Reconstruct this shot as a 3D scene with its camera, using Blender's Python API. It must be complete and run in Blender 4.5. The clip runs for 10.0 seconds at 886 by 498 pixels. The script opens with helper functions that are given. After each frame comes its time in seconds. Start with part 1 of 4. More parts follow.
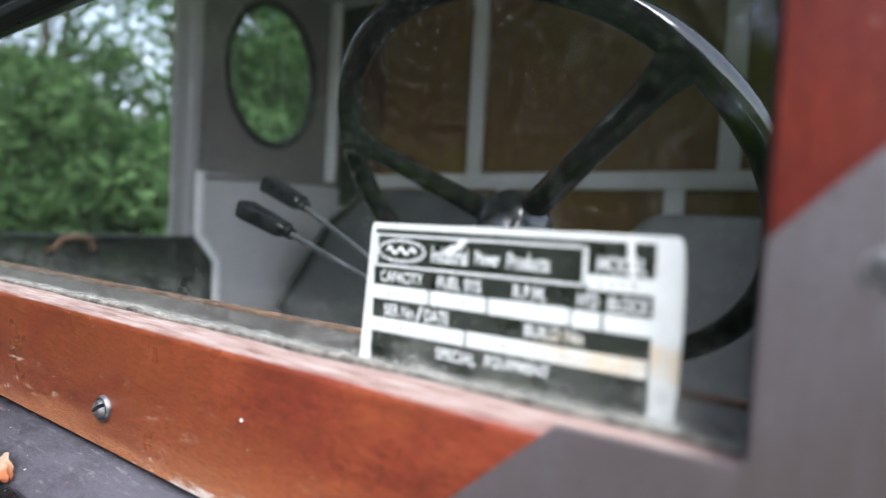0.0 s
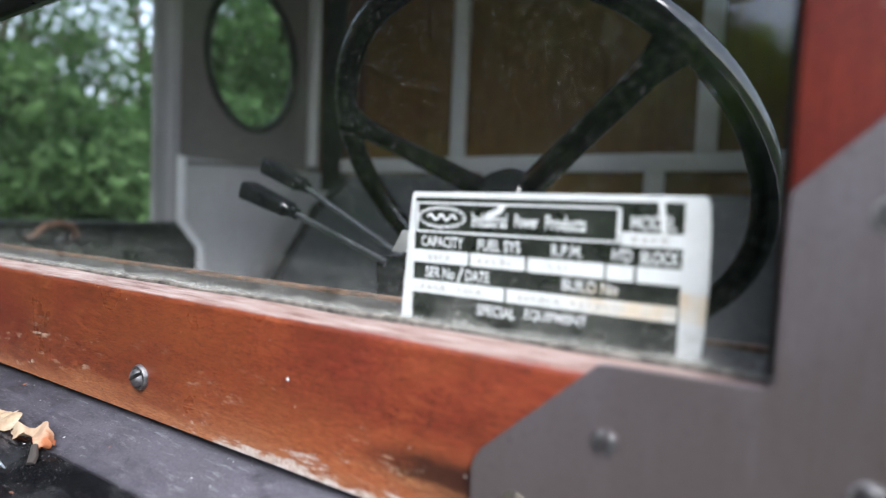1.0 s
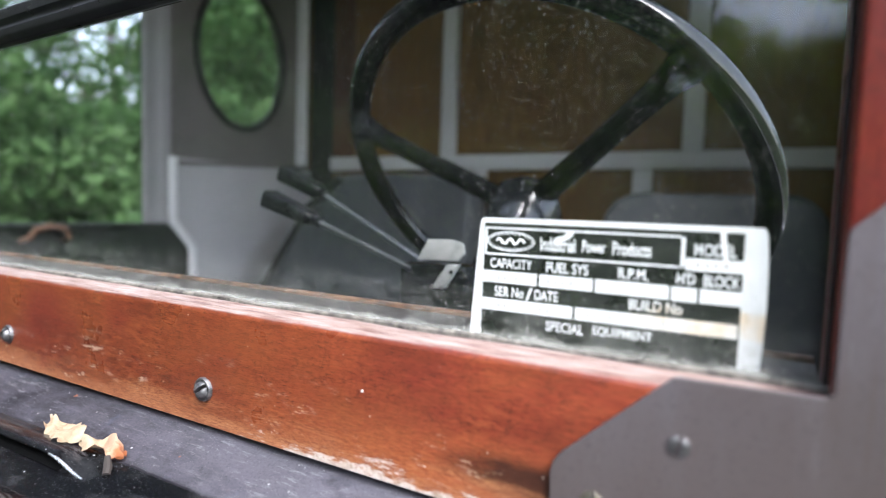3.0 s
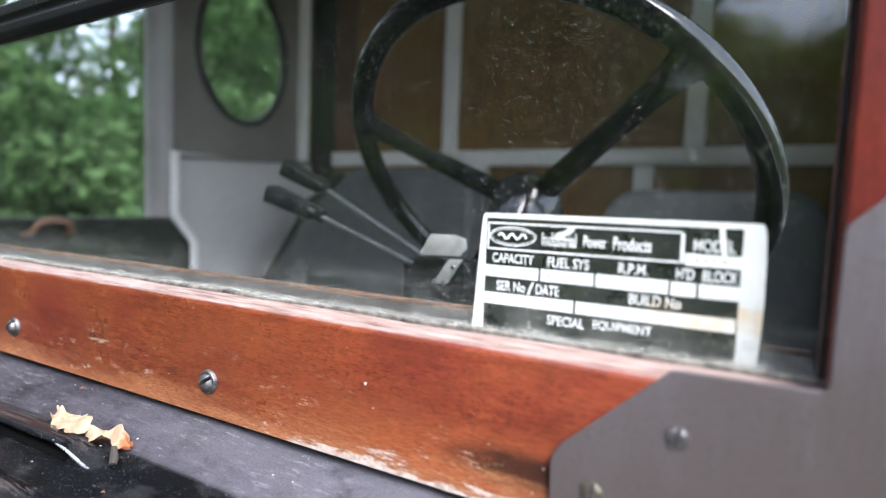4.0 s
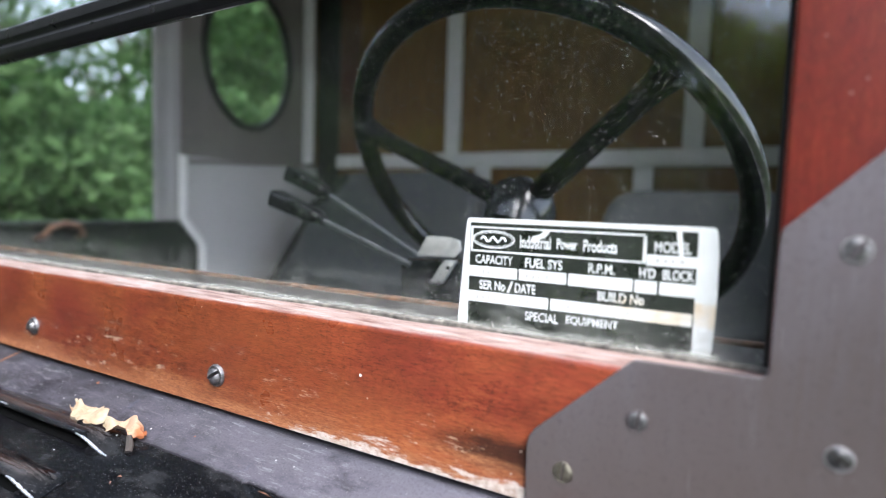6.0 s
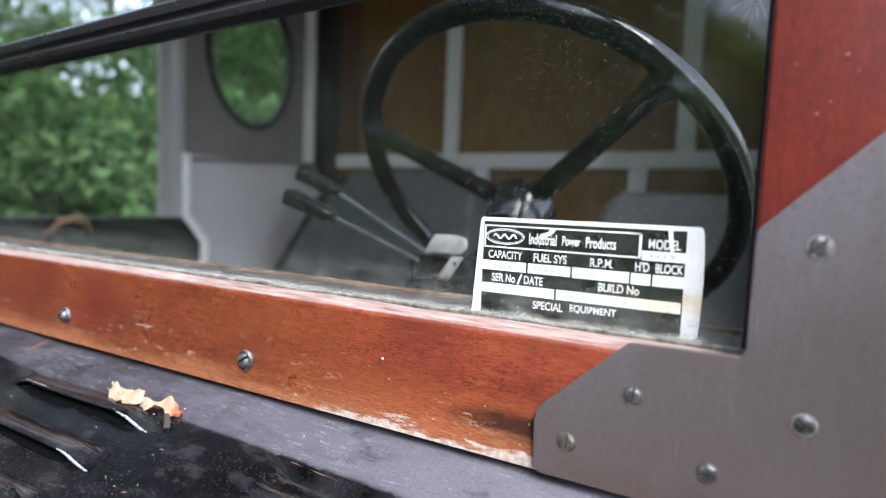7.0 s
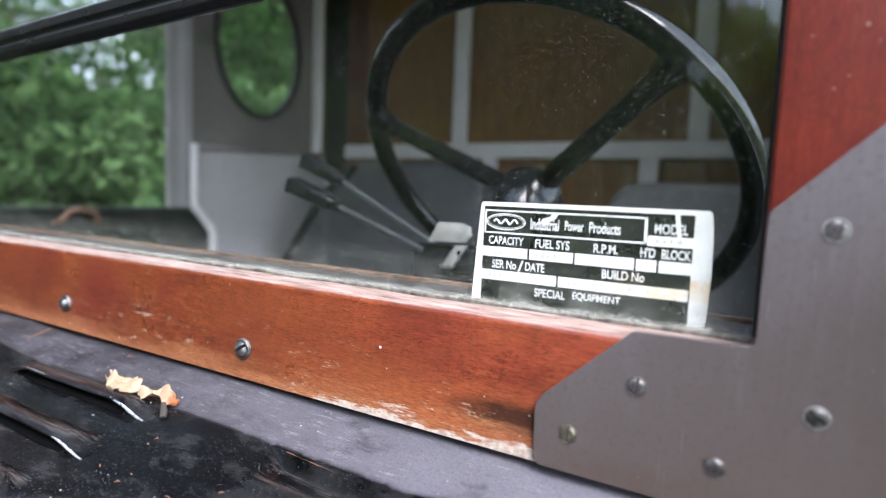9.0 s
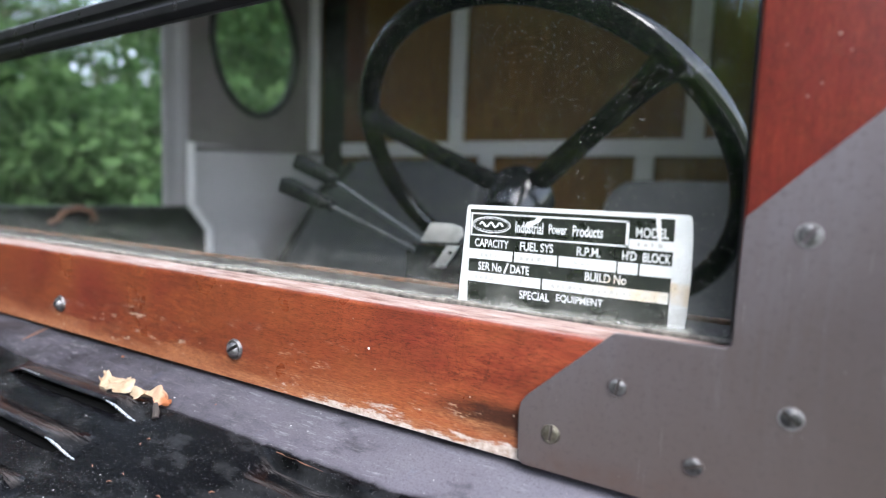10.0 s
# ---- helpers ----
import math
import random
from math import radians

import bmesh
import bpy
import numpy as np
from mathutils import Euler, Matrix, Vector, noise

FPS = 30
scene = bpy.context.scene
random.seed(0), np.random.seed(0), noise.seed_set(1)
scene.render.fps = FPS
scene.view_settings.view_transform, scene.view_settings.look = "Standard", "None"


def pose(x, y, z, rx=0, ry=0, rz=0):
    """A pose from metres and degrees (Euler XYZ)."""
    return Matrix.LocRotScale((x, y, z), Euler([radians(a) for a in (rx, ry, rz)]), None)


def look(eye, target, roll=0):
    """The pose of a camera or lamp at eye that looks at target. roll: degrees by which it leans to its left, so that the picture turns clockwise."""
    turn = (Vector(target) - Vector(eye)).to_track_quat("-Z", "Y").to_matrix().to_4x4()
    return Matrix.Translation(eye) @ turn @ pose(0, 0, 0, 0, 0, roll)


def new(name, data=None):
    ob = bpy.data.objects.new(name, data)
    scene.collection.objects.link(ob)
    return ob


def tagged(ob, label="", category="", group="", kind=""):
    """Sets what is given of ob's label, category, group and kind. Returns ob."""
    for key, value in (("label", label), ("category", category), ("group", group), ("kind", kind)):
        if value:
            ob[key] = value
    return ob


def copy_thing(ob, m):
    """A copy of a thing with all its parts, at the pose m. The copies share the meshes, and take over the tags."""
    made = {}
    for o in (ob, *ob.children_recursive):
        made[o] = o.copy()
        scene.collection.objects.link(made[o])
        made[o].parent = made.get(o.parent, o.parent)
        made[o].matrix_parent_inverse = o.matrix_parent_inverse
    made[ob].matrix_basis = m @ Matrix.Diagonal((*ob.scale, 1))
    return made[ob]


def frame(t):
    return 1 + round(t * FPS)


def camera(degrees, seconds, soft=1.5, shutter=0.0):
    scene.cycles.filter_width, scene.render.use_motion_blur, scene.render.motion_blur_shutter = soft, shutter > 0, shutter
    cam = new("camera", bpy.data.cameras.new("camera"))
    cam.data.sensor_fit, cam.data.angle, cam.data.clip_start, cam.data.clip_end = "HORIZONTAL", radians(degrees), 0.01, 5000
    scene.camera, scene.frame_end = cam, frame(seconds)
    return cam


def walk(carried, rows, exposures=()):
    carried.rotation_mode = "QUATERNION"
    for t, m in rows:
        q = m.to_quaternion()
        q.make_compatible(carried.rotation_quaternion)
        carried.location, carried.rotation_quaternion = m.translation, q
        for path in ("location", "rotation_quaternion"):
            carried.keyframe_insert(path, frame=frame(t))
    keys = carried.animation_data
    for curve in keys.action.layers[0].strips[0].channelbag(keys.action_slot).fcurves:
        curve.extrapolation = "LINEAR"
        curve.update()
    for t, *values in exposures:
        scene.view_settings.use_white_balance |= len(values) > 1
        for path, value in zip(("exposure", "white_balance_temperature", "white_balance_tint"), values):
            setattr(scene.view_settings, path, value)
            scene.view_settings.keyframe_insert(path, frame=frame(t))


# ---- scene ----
cam = camera(75.9, 10.0, 1.15)
PATH = [
    (0, (0.154, -0.176, 1.359), (-0.955, 1.487, 1.288), 3.0),
    (0.5, (0.154, -0.18, 1.353), (-0.944, 1.489, 1.271), 3.3),
    (1, (0.143, -0.206, 1.35), (-0.891, 1.501, 1.234), 2.4),
    (1.5, (0.105, -0.239, 1.35), (-0.905, 1.481, 1.201), 1.6),
    (2, (0.117, -0.244, 1.366), (-0.87, 1.489, 1.212), 2.0),
    (2.5, (0.117, -0.244, 1.364), (-0.852, 1.5, 1.226), 1.8),
    (4, (0.118, -0.249, 1.363), (-0.851, 1.494, 1.209), 2.1),
    (4.5, (0.132, -0.248, 1.373), (-0.87, 1.471, 1.17), 1.1),
    (5, (0.137, -0.252, 1.378), (-0.867, 1.466, 1.172), 1.1),
    (5.5, (0.135, -0.256, 1.37), (-0.858, 1.473, 1.208), 1.8),
    (5.7, (0.136, -0.257, 1.366), (-0.857, 1.473, 1.212), 1.7),
    (7, (0.144, -0.301, 1.366), (-0.826, 1.441, 1.212), 2.3),
    (7.5, (0.139, -0.295, 1.364), (-0.833, 1.445, 1.202), 2.2),
    (8, (0.139, -0.291, 1.368), (-0.848, 1.436, 1.163), 1.3),
    (8.5, (0.143, -0.292, 1.368), (-0.851, 1.432, 1.163), 1.9),
    (9, (0.145, -0.289, 1.362), (-0.855, 1.434, 1.178), 2.3),
    (9.5, (0.148, -0.288, 1.367), (-0.843, 1.437, 1.158), 1.9),
    (10, (0.153, -0.289, 1.366), (-0.843, 1.435, 1.171), 2.2),
]
walk(cam, [(t, look(eye, target, roll)) for t, eye, target, roll in PATH], [(0, 2.1, 6050, 10), (1, 1.92, 6050, 10), (1.5, 1.98, 6050, 10), (2.5, 2.22, 6050, 10), (4, 2.32, 6050, 10), (5.5, 2.31, 6050, 10), (7, 2.23, 6050, 10), (8, 2.32, 6050, 10), (10, 2.2, 6050, 10)])

cam.data.dof.use_dof = True
cam.data.dof.focus_distance = 0.352
cam.data.dof.aperture_fstop = 4.1

# ---- light ----
world = bpy.data.worlds.new("world")
scene.world = world
world.use_nodes = True
wt = world.node_tree
sky = wt.nodes.new("ShaderNodeTexSky")
sky.sky_type = "NISHITA"
sky.sun_disc = False
sky.sun_elevation = radians(50)
sky.sun_rotation = radians(131)
soft_sky = wt.nodes.new("ShaderNodeHueSaturation")
soft_sky.inputs["Saturation"].default_value = 0.5
wt.links.new(sky.outputs[0], soft_sky.inputs["Color"])
wt.links.new(soft_sky.outputs[0], wt.nodes["Background"].inputs[0])
wt.nodes["Background"].inputs[1].default_value = 0.15
sun = new("sun", bpy.data.lights.new("sun", "SUN"))
sun.data.energy = 1.15
sun.data.angle = radians(32)
sun.data.color = (1.0, 0.96, 0.9)
sun.matrix_world = look((8, -7, 12), (0, 0, 0))


# ---- materials ----
class Mat:
    """A node material with short ways to add nodes."""

    def __init__(self, name, rough=0.5, metal=0.0, color=(0.5, 0.5, 0.5), coat=0.0):
        self.m = bpy.data.materials.new(name)
        self.m.use_nodes = True
        self.t = self.m.node_tree
        self.b = self.t.nodes["Principled BSDF"]
        self.b.inputs["Roughness"].default_value = rough
        self.b.inputs["Metallic"].default_value = metal
        self.b.inputs["Base Color"].default_value = (*color, 1)
        self.b.inputs["Coat Weight"].default_value = coat
        self.co = self.node("ShaderNodeTexCoord").outputs["Object"]

    def node(self, kind, **values):
        n = self.t.nodes.new(kind)
        for key, value in values.items():
            n.inputs[key.replace("_", " ")].default_value = value
        return n

    def link(self, a, b):
        self.t.links.new(a, b)

    def mapped(self, scale=(1, 1, 1), rot=(0, 0, 0)):
        n = self.node("ShaderNodeMapping")
        n.inputs["Scale"].default_value = scale
        n.inputs["Rotation"].default_value = rot
        self.link(self.co, n.inputs["Vector"])
        return n.outputs[0]

    def noise(self, scale, detail=6, rough=0.6, vec=None, distort=0.0):
        n = self.node("ShaderNodeTexNoise", Scale=scale, Detail=detail, Roughness=rough, Distortion=distort)
        self.link(vec if vec else self.co, n.inputs["Vector"])
        return n.outputs["Fac"]

    def cells(self, scale, vec=None):
        n = self.node("ShaderNodeTexVoronoi", Scale=scale)
        self.link(vec if vec else self.co, n.inputs["Vector"])
        return n.outputs["Distance"]

    def dots(self, scale, share, size, vec=None):
        """Separate round specks: one in so many cells gets one."""
        n = self.node("ShaderNodeTexVoronoi", Scale=scale)
        self.link(vec if vec else self.co, n.inputs["Vector"])
        split = self.node("ShaderNodeSeparateColor")
        self.link(n.outputs["Color"], split.inputs[0])
        on = self.math("GREATER_THAN", split.outputs[0], 1 - share)
        reach = self.math("ADD", self.math("MULTIPLY", split.outputs[1], size), size * 0.4)
        soft = self.math("MULTIPLY", self.math("SUBTRACT", reach, n.outputs["Distance"]), 9.0)
        return self.math("MULTIPLY", on, soft)

    def ramp(self, fac, stops):
        n = self.node("ShaderNodeValToRGB")
        e = n.color_ramp.elements
        while len(e) < len(stops):
            e.new(0.5)
        for k, (p, c) in zip(e, stops):
            k.position = p
            k.color = (*c, 1) if len(c) == 3 else (c[0], c[0], c[0], 1)
        self.link(fac, n.inputs[0])
        return n.outputs[0]

    def mix(self, fac, a, b, how="MIX"):
        n = self.t.nodes.new("ShaderNodeMix")
        n.data_type = "RGBA"
        n.blend_type = how
        for k, v in ((0, fac), (6, a), (7, b)):
            if isinstance(v, (int, float)):
                n.inputs[k].default_value = v
            elif isinstance(v, tuple):
                n.inputs[k].default_value = (*v, 1)
            else:
                self.link(v, n.inputs[k])
        return n.outputs[2]

    def math(self, how, a, b=0.0):
        n = self.t.nodes.new("ShaderNodeMath")
        n.operation = how
        n.use_clamp = True
        for k, v in ((0, a), (1, b)):
            if isinstance(v, (int, float)):
                n.inputs[k].default_value = v
            else:
                self.link(v, n.inputs[k])
        return n.outputs[0]

    def axis(self, k):
        n = self.node("ShaderNodeSeparateXYZ")
        self.link(self.co, n.inputs[0])
        return n.outputs[k]

    def span(self, value, a, b):
        n = self.node("ShaderNodeMapRange")
        n.inputs["From Min"].default_value = a
        n.inputs["From Max"].default_value = b
        self.link(value, n.inputs[0])
        return n.outputs[0]

    def color(self, c):
        self.link(c, self.b.inputs["Base Color"])
        return self

    def rough(self, c):
        self.link(c, self.b.inputs["Roughness"])
        return self

    def bump(self, h, strength=0.3, dist=0.001):
        n = self.node("ShaderNodeBump", Strength=strength, Distance=dist)
        self.link(h, n.inputs["Height"])
        self.link(n.outputs[0], self.b.inputs["Normal"])
        return self


def red_wood(name, along_z=False):
    k = Mat(name, 0.3, coat=0.38 if along_z else 0.34)
    k.b.inputs["Coat Roughness"].default_value = 0.28
    tilt = (0, 0.10, 0)
    grain = k.noise(7, 8, 0.62, k.mapped((60, 60, 7) if along_z else (9, 60, 60), tilt), 0.4)
    fleck = k.noise(85, 5, 0.75, k.mapped((20, 20, 4) if along_z else (2.6, 20, 20), (0, 0.16, 0)), 0.0 if along_z else 0.4)
    silk = k.noise(70, 4, 0.7, k.mapped((18, 18, 3) if along_z else (2.6, 20, 20), (0, 0.10, 0)))
    blotch = k.noise(17, 4, 0.55)
    wide = k.noise(6, 3, 0.5)
    c = k.ramp(grain, [(0.32, (0.085, 0.015, 0.008)), (0.5, (0.215, 0.047, 0.019)), (0.68, (0.320, 0.088, 0.034))] if not along_z else [(0.28, (0.120, 0.014, 0.011)), (0.5, (0.200, 0.027, 0.019)), (0.72, (0.260, 0.045, 0.026))])
    if not along_z:
        # redder wood to the right, with its pink sheen brightened into the colour
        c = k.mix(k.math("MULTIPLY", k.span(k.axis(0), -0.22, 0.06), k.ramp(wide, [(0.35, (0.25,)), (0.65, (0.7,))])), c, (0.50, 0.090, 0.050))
    c = k.mix(k.ramp(silk, [(0.50, (0,)), (0.66, (0.5,))]), c, (0.36, 0.115, 0.042))
    c = k.mix(k.ramp(blotch, [(0.38, (0.0,)), (0.66, (0.75,))]), c, (0.17, 0.022, 0.017))
    c = k.mix(k.ramp(wide, [(0.45, (0.0,)), (0.65, (0.0 if along_z else 0.5,))]), c, (0.22, 0.058, 0.018))
    c = k.mix(k.ramp(fleck, [(0.49, (0,)), (0.62, (0.35 if along_z else 0.66,))]), c, (0.040, 0.010, 0.007))
    c = k.mix(k.ramp(k.noise(45, 5, 0.8), [(0.60, (0,)), (0.74, (0.5,))]), c, (0.07, 0.02, 0.015))
    crack = k.noise(22, 8, 0.8, k.mapped((1.0, 1.0, 1.0), (0, 0.7, 0)), 0.8)
    c = k.mix(k.ramp(crack, [(0.488, (0,)), (0.5, (0.55,)), (0.512, (0,))]), c, (0.05, 0.012, 0.010))
    x, z = k.axis(0), k.axis(2)
    if not along_z:
        figure = k.noise(9, 5, 0.6, k.mapped((1.0, 1, 2.4), (0, 0.25, 0)), 1.2)
        c = k.mix(k.ramp(figure, [(0.44, (0,)), (0.64, (0.30,))]), c, (0.240, 0.072, 0.025))
        c = k.mix(k.ramp(figure, [(0.30, (0.45,)), (0.44, (0,))]), c, (0.085, 0.020, 0.012))
    rough = k.ramp(blotch, [(0.3, (0.24,)), (0.7, (0.40,))])
    if not along_z:
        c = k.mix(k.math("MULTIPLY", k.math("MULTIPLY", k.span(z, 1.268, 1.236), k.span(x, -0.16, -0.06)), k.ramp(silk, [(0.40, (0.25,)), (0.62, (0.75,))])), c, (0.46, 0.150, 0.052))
        # dark water stain beside the steel plate
        stain = k.math("MULTIPLY", k.math("MULTIPLY", k.span(x, -0.040, 0.025), k.span(z, 1.263, 1.250)), k.span(z, 1.231, 1.243))
        stain = k.ramp(k.math("MULTIPLY", stain, k.math("ADD", k.noise(75, 7, 0.75, k.mapped((0.5, 1, 1.8), (0, 0.12, 0))), 0.22)), [(0.26, (0,)), (0.64, (0.85,))])
        c = k.mix(stain, c, (0.022, 0.013, 0.011))
        # bare, faded wood along the lower edge
        low = k.span(z, 1.254, 1.228)
        right = k.span(x, -0.24, -0.04)
        scuff = k.noise(60, 8, 0.75, k.mapped((0.22, 1.6, 1.6), (0, 0.10, 0)))
        amount = k.math("ADD", k.math("MULTIPLY", low, 0.46), k.math("MULTIPLY", scuff, 0.95))
        worn = k.ramp(amount, [(0.66, (0,)), (0.90, (0.85,))])
        c = k.mix(worn, c, k.ramp(fleck, [(0.40, (0.50, 0.215, 0.090)), (0.60, (0.24, 0.068, 0.026))]))
        flake = k.noise(130, 8, 0.76, k.mapped((0.22, 1.1, 1.1), (0, 0.10, 0)))
        chip = k.math("ADD", k.math("MULTIPLY", k.math("MULTIPLY", k.span(z, 1.248, 1.228), k.math("ADD", k.math("MULTIPLY", right, 0.95), 0.1)), 0.26), k.math("MULTIPLY", flake, 0.74))
        flakes = k.ramp(chip, [(0.55, (0,)), (0.60, (0.92,))])
        c = k.mix(flakes, c, k.ramp(k.noise(300, 3), [(0.3, (0.42, 0.31, 0.24)), (0.65, (0.72, 0.64, 0.58))]))
        # short pale scuffs in the lower half
        dash = k.ramp(k.noise(210, 6, 0.7, k.mapped((0.3, 1.2, 1.2), (0, 0.10, 0))), [(0.59, (0,)), (0.64, (0.85,))])
        dash = k.math("MULTIPLY", dash, k.math("MULTIPLY", k.span(z, 1.276, 1.246), k.ramp(k.noise(24), [(0.46, (0,)), (0.60, (1,))])))
        c = k.mix(dash, c, (0.58, 0.42, 0.30))
        # weathered top edge, bleached pinkish grey
        top = k.span(z, 1.2962, 1.2995)
        streak = k.noise(60, 8, 0.78, k.mapped((0.5, 7, 7)))
        bleached = k.ramp(k.math("ADD", k.math("MULTIPLY", top, 0.62), k.math("MULTIPLY", streak, 0.5)), [(0.66, (0,)), (0.84, (0.92,))])
        bleached = k.math("MULTIPLY", bleached, k.span(k.axis(1), -0.001, -0.004))
        c = k.mix(bleached, c, k.ramp(streak, [(0.36, (0.075, 0.040, 0.034)), (0.46, (0.27, 0.18, 0.155)), (0.64, (0.43, 0.36, 0.33))]))
        rough = k.math("ADD", rough, k.math("MULTIPLY", k.math("MAXIMUM", worn, bleached), 0.35))
        bumps = k.math("SUBTRACT", k.math("ADD", k.math("MULTIPLY", fleck, 0.7), 0.4), k.math("MULTIPLY", flakes, 0.25))
    else:
        bumps = k.math("MULTIPLY", fleck, 0.6)
    c = k.mix(k.math("MULTIPLY", k.dots(230, 0.10, 0.13), k.ramp(k.noise(20), [(0.46, (0,)), (0.6, (0.9,))])), c, (0.66, 0.56, 0.48))
    k.color(c)
    k.rough(rough)
    k.bump(bumps, 0.3, 0.0006)
    return k.m


def plain_paint(name, base, dark, rough, scale=18.0, amount=0.5, streak=False, specks=0.0, bump=0.15):
    k = Mat(name, rough)
    big = k.noise(scale, 5, 0.6, k.mapped((1, 1, 0.18)) if streak else None)
    fine = k.noise(scale * 14, 5, 0.7)
    c = k.mix(k.ramp(big, [(0.35, (0,)), (0.7, (amount,))]), base, dark)
    c = k.mix(k.ramp(fine, [(0.35, (0.22,)), (0.65, (0,))]), c, dark)
    if specks:
        s = k.ramp(k.cells(190), [(0.06, (1,)), (0.10, (0,))])
        s = k.math("MULTIPLY", s, k.ramp(k.noise(9), [(0.5, (0,)), (0.62, (specks,))]))
        c = k.mix(s, c, (0.5, 0.48, 0.45))
    k.color(c)
    k.rough(k.ramp(big, [(0.3, (rough * 0.8,)), (0.7, (min(1, rough * 1.25),))]))
    k.bump(k.math("ADD", k.math("MULTIPLY", big, 0.6), k.math("MULTIPLY", fine, 0.5)), bump, 0.0006)
    return k.m


def steel_plate():
    k = Mat("dark_painted_steel", 0.42)
    big = k.noise(11, 5, 0.6)
    brushed = k.noise(30, 5, 0.7, k.mapped((5, 5, 0.35), (0, 0.05, 0)))
    fine = k.noise(330, 4, 0.7)
    c = k.mix(k.ramp(big, [(0.34, (0,)), (0.66, (0.9,))]), (0.146, 0.128, 0.142), (0.104, 0.081, 0.077))
    c = k.mix(k.ramp(brushed, [(0.45, (0,)), (0.70, (0.5,))]), c, (0.165, 0.152, 0.172))
    # shade over the lower right corner put into the steel's colour
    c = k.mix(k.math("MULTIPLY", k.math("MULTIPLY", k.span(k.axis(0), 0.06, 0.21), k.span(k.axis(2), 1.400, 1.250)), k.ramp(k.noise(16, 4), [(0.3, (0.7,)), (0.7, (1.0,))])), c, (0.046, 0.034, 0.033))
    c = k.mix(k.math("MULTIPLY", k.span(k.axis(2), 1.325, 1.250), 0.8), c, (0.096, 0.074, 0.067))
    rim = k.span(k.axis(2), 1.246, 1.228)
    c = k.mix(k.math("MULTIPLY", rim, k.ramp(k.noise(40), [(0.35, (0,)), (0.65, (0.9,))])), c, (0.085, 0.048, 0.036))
    c = k.mix(k.ramp(fine, [(0.32, (0.5,)), (0.48, (0,))]), c, (0.06, 0.05, 0.05))
    scratch = k.ramp(k.noise(90, 8, 0.8, k.mapped((4, 4, 0.25), (0, -0.25, 0))), [(0.60, (0,)), (0.68, (0.5,))])
    c = k.mix(k.math("MULTIPLY", scratch, k.ramp(k.noise(14), [(0.45, (0,)), (0.62, (1,))])), c, (0.30, 0.28, 0.30))
    c = k.mix(k.math("MULTIPLY", k.dots(170, 0.10, 0.10), 0.7), c, (0.45, 0.42, 0.40))
    k.color(c)
    k.rough(k.ramp(brushed, [(0.3, (0.34,)), (0.7, (0.54,))]))
    k.bump(k.math("ADD", k.math("MULTIPLY", brushed, 0.5), k.math("MULTIPLY", fine, 0.5)), 0.25, 0.0006)
    return k.m


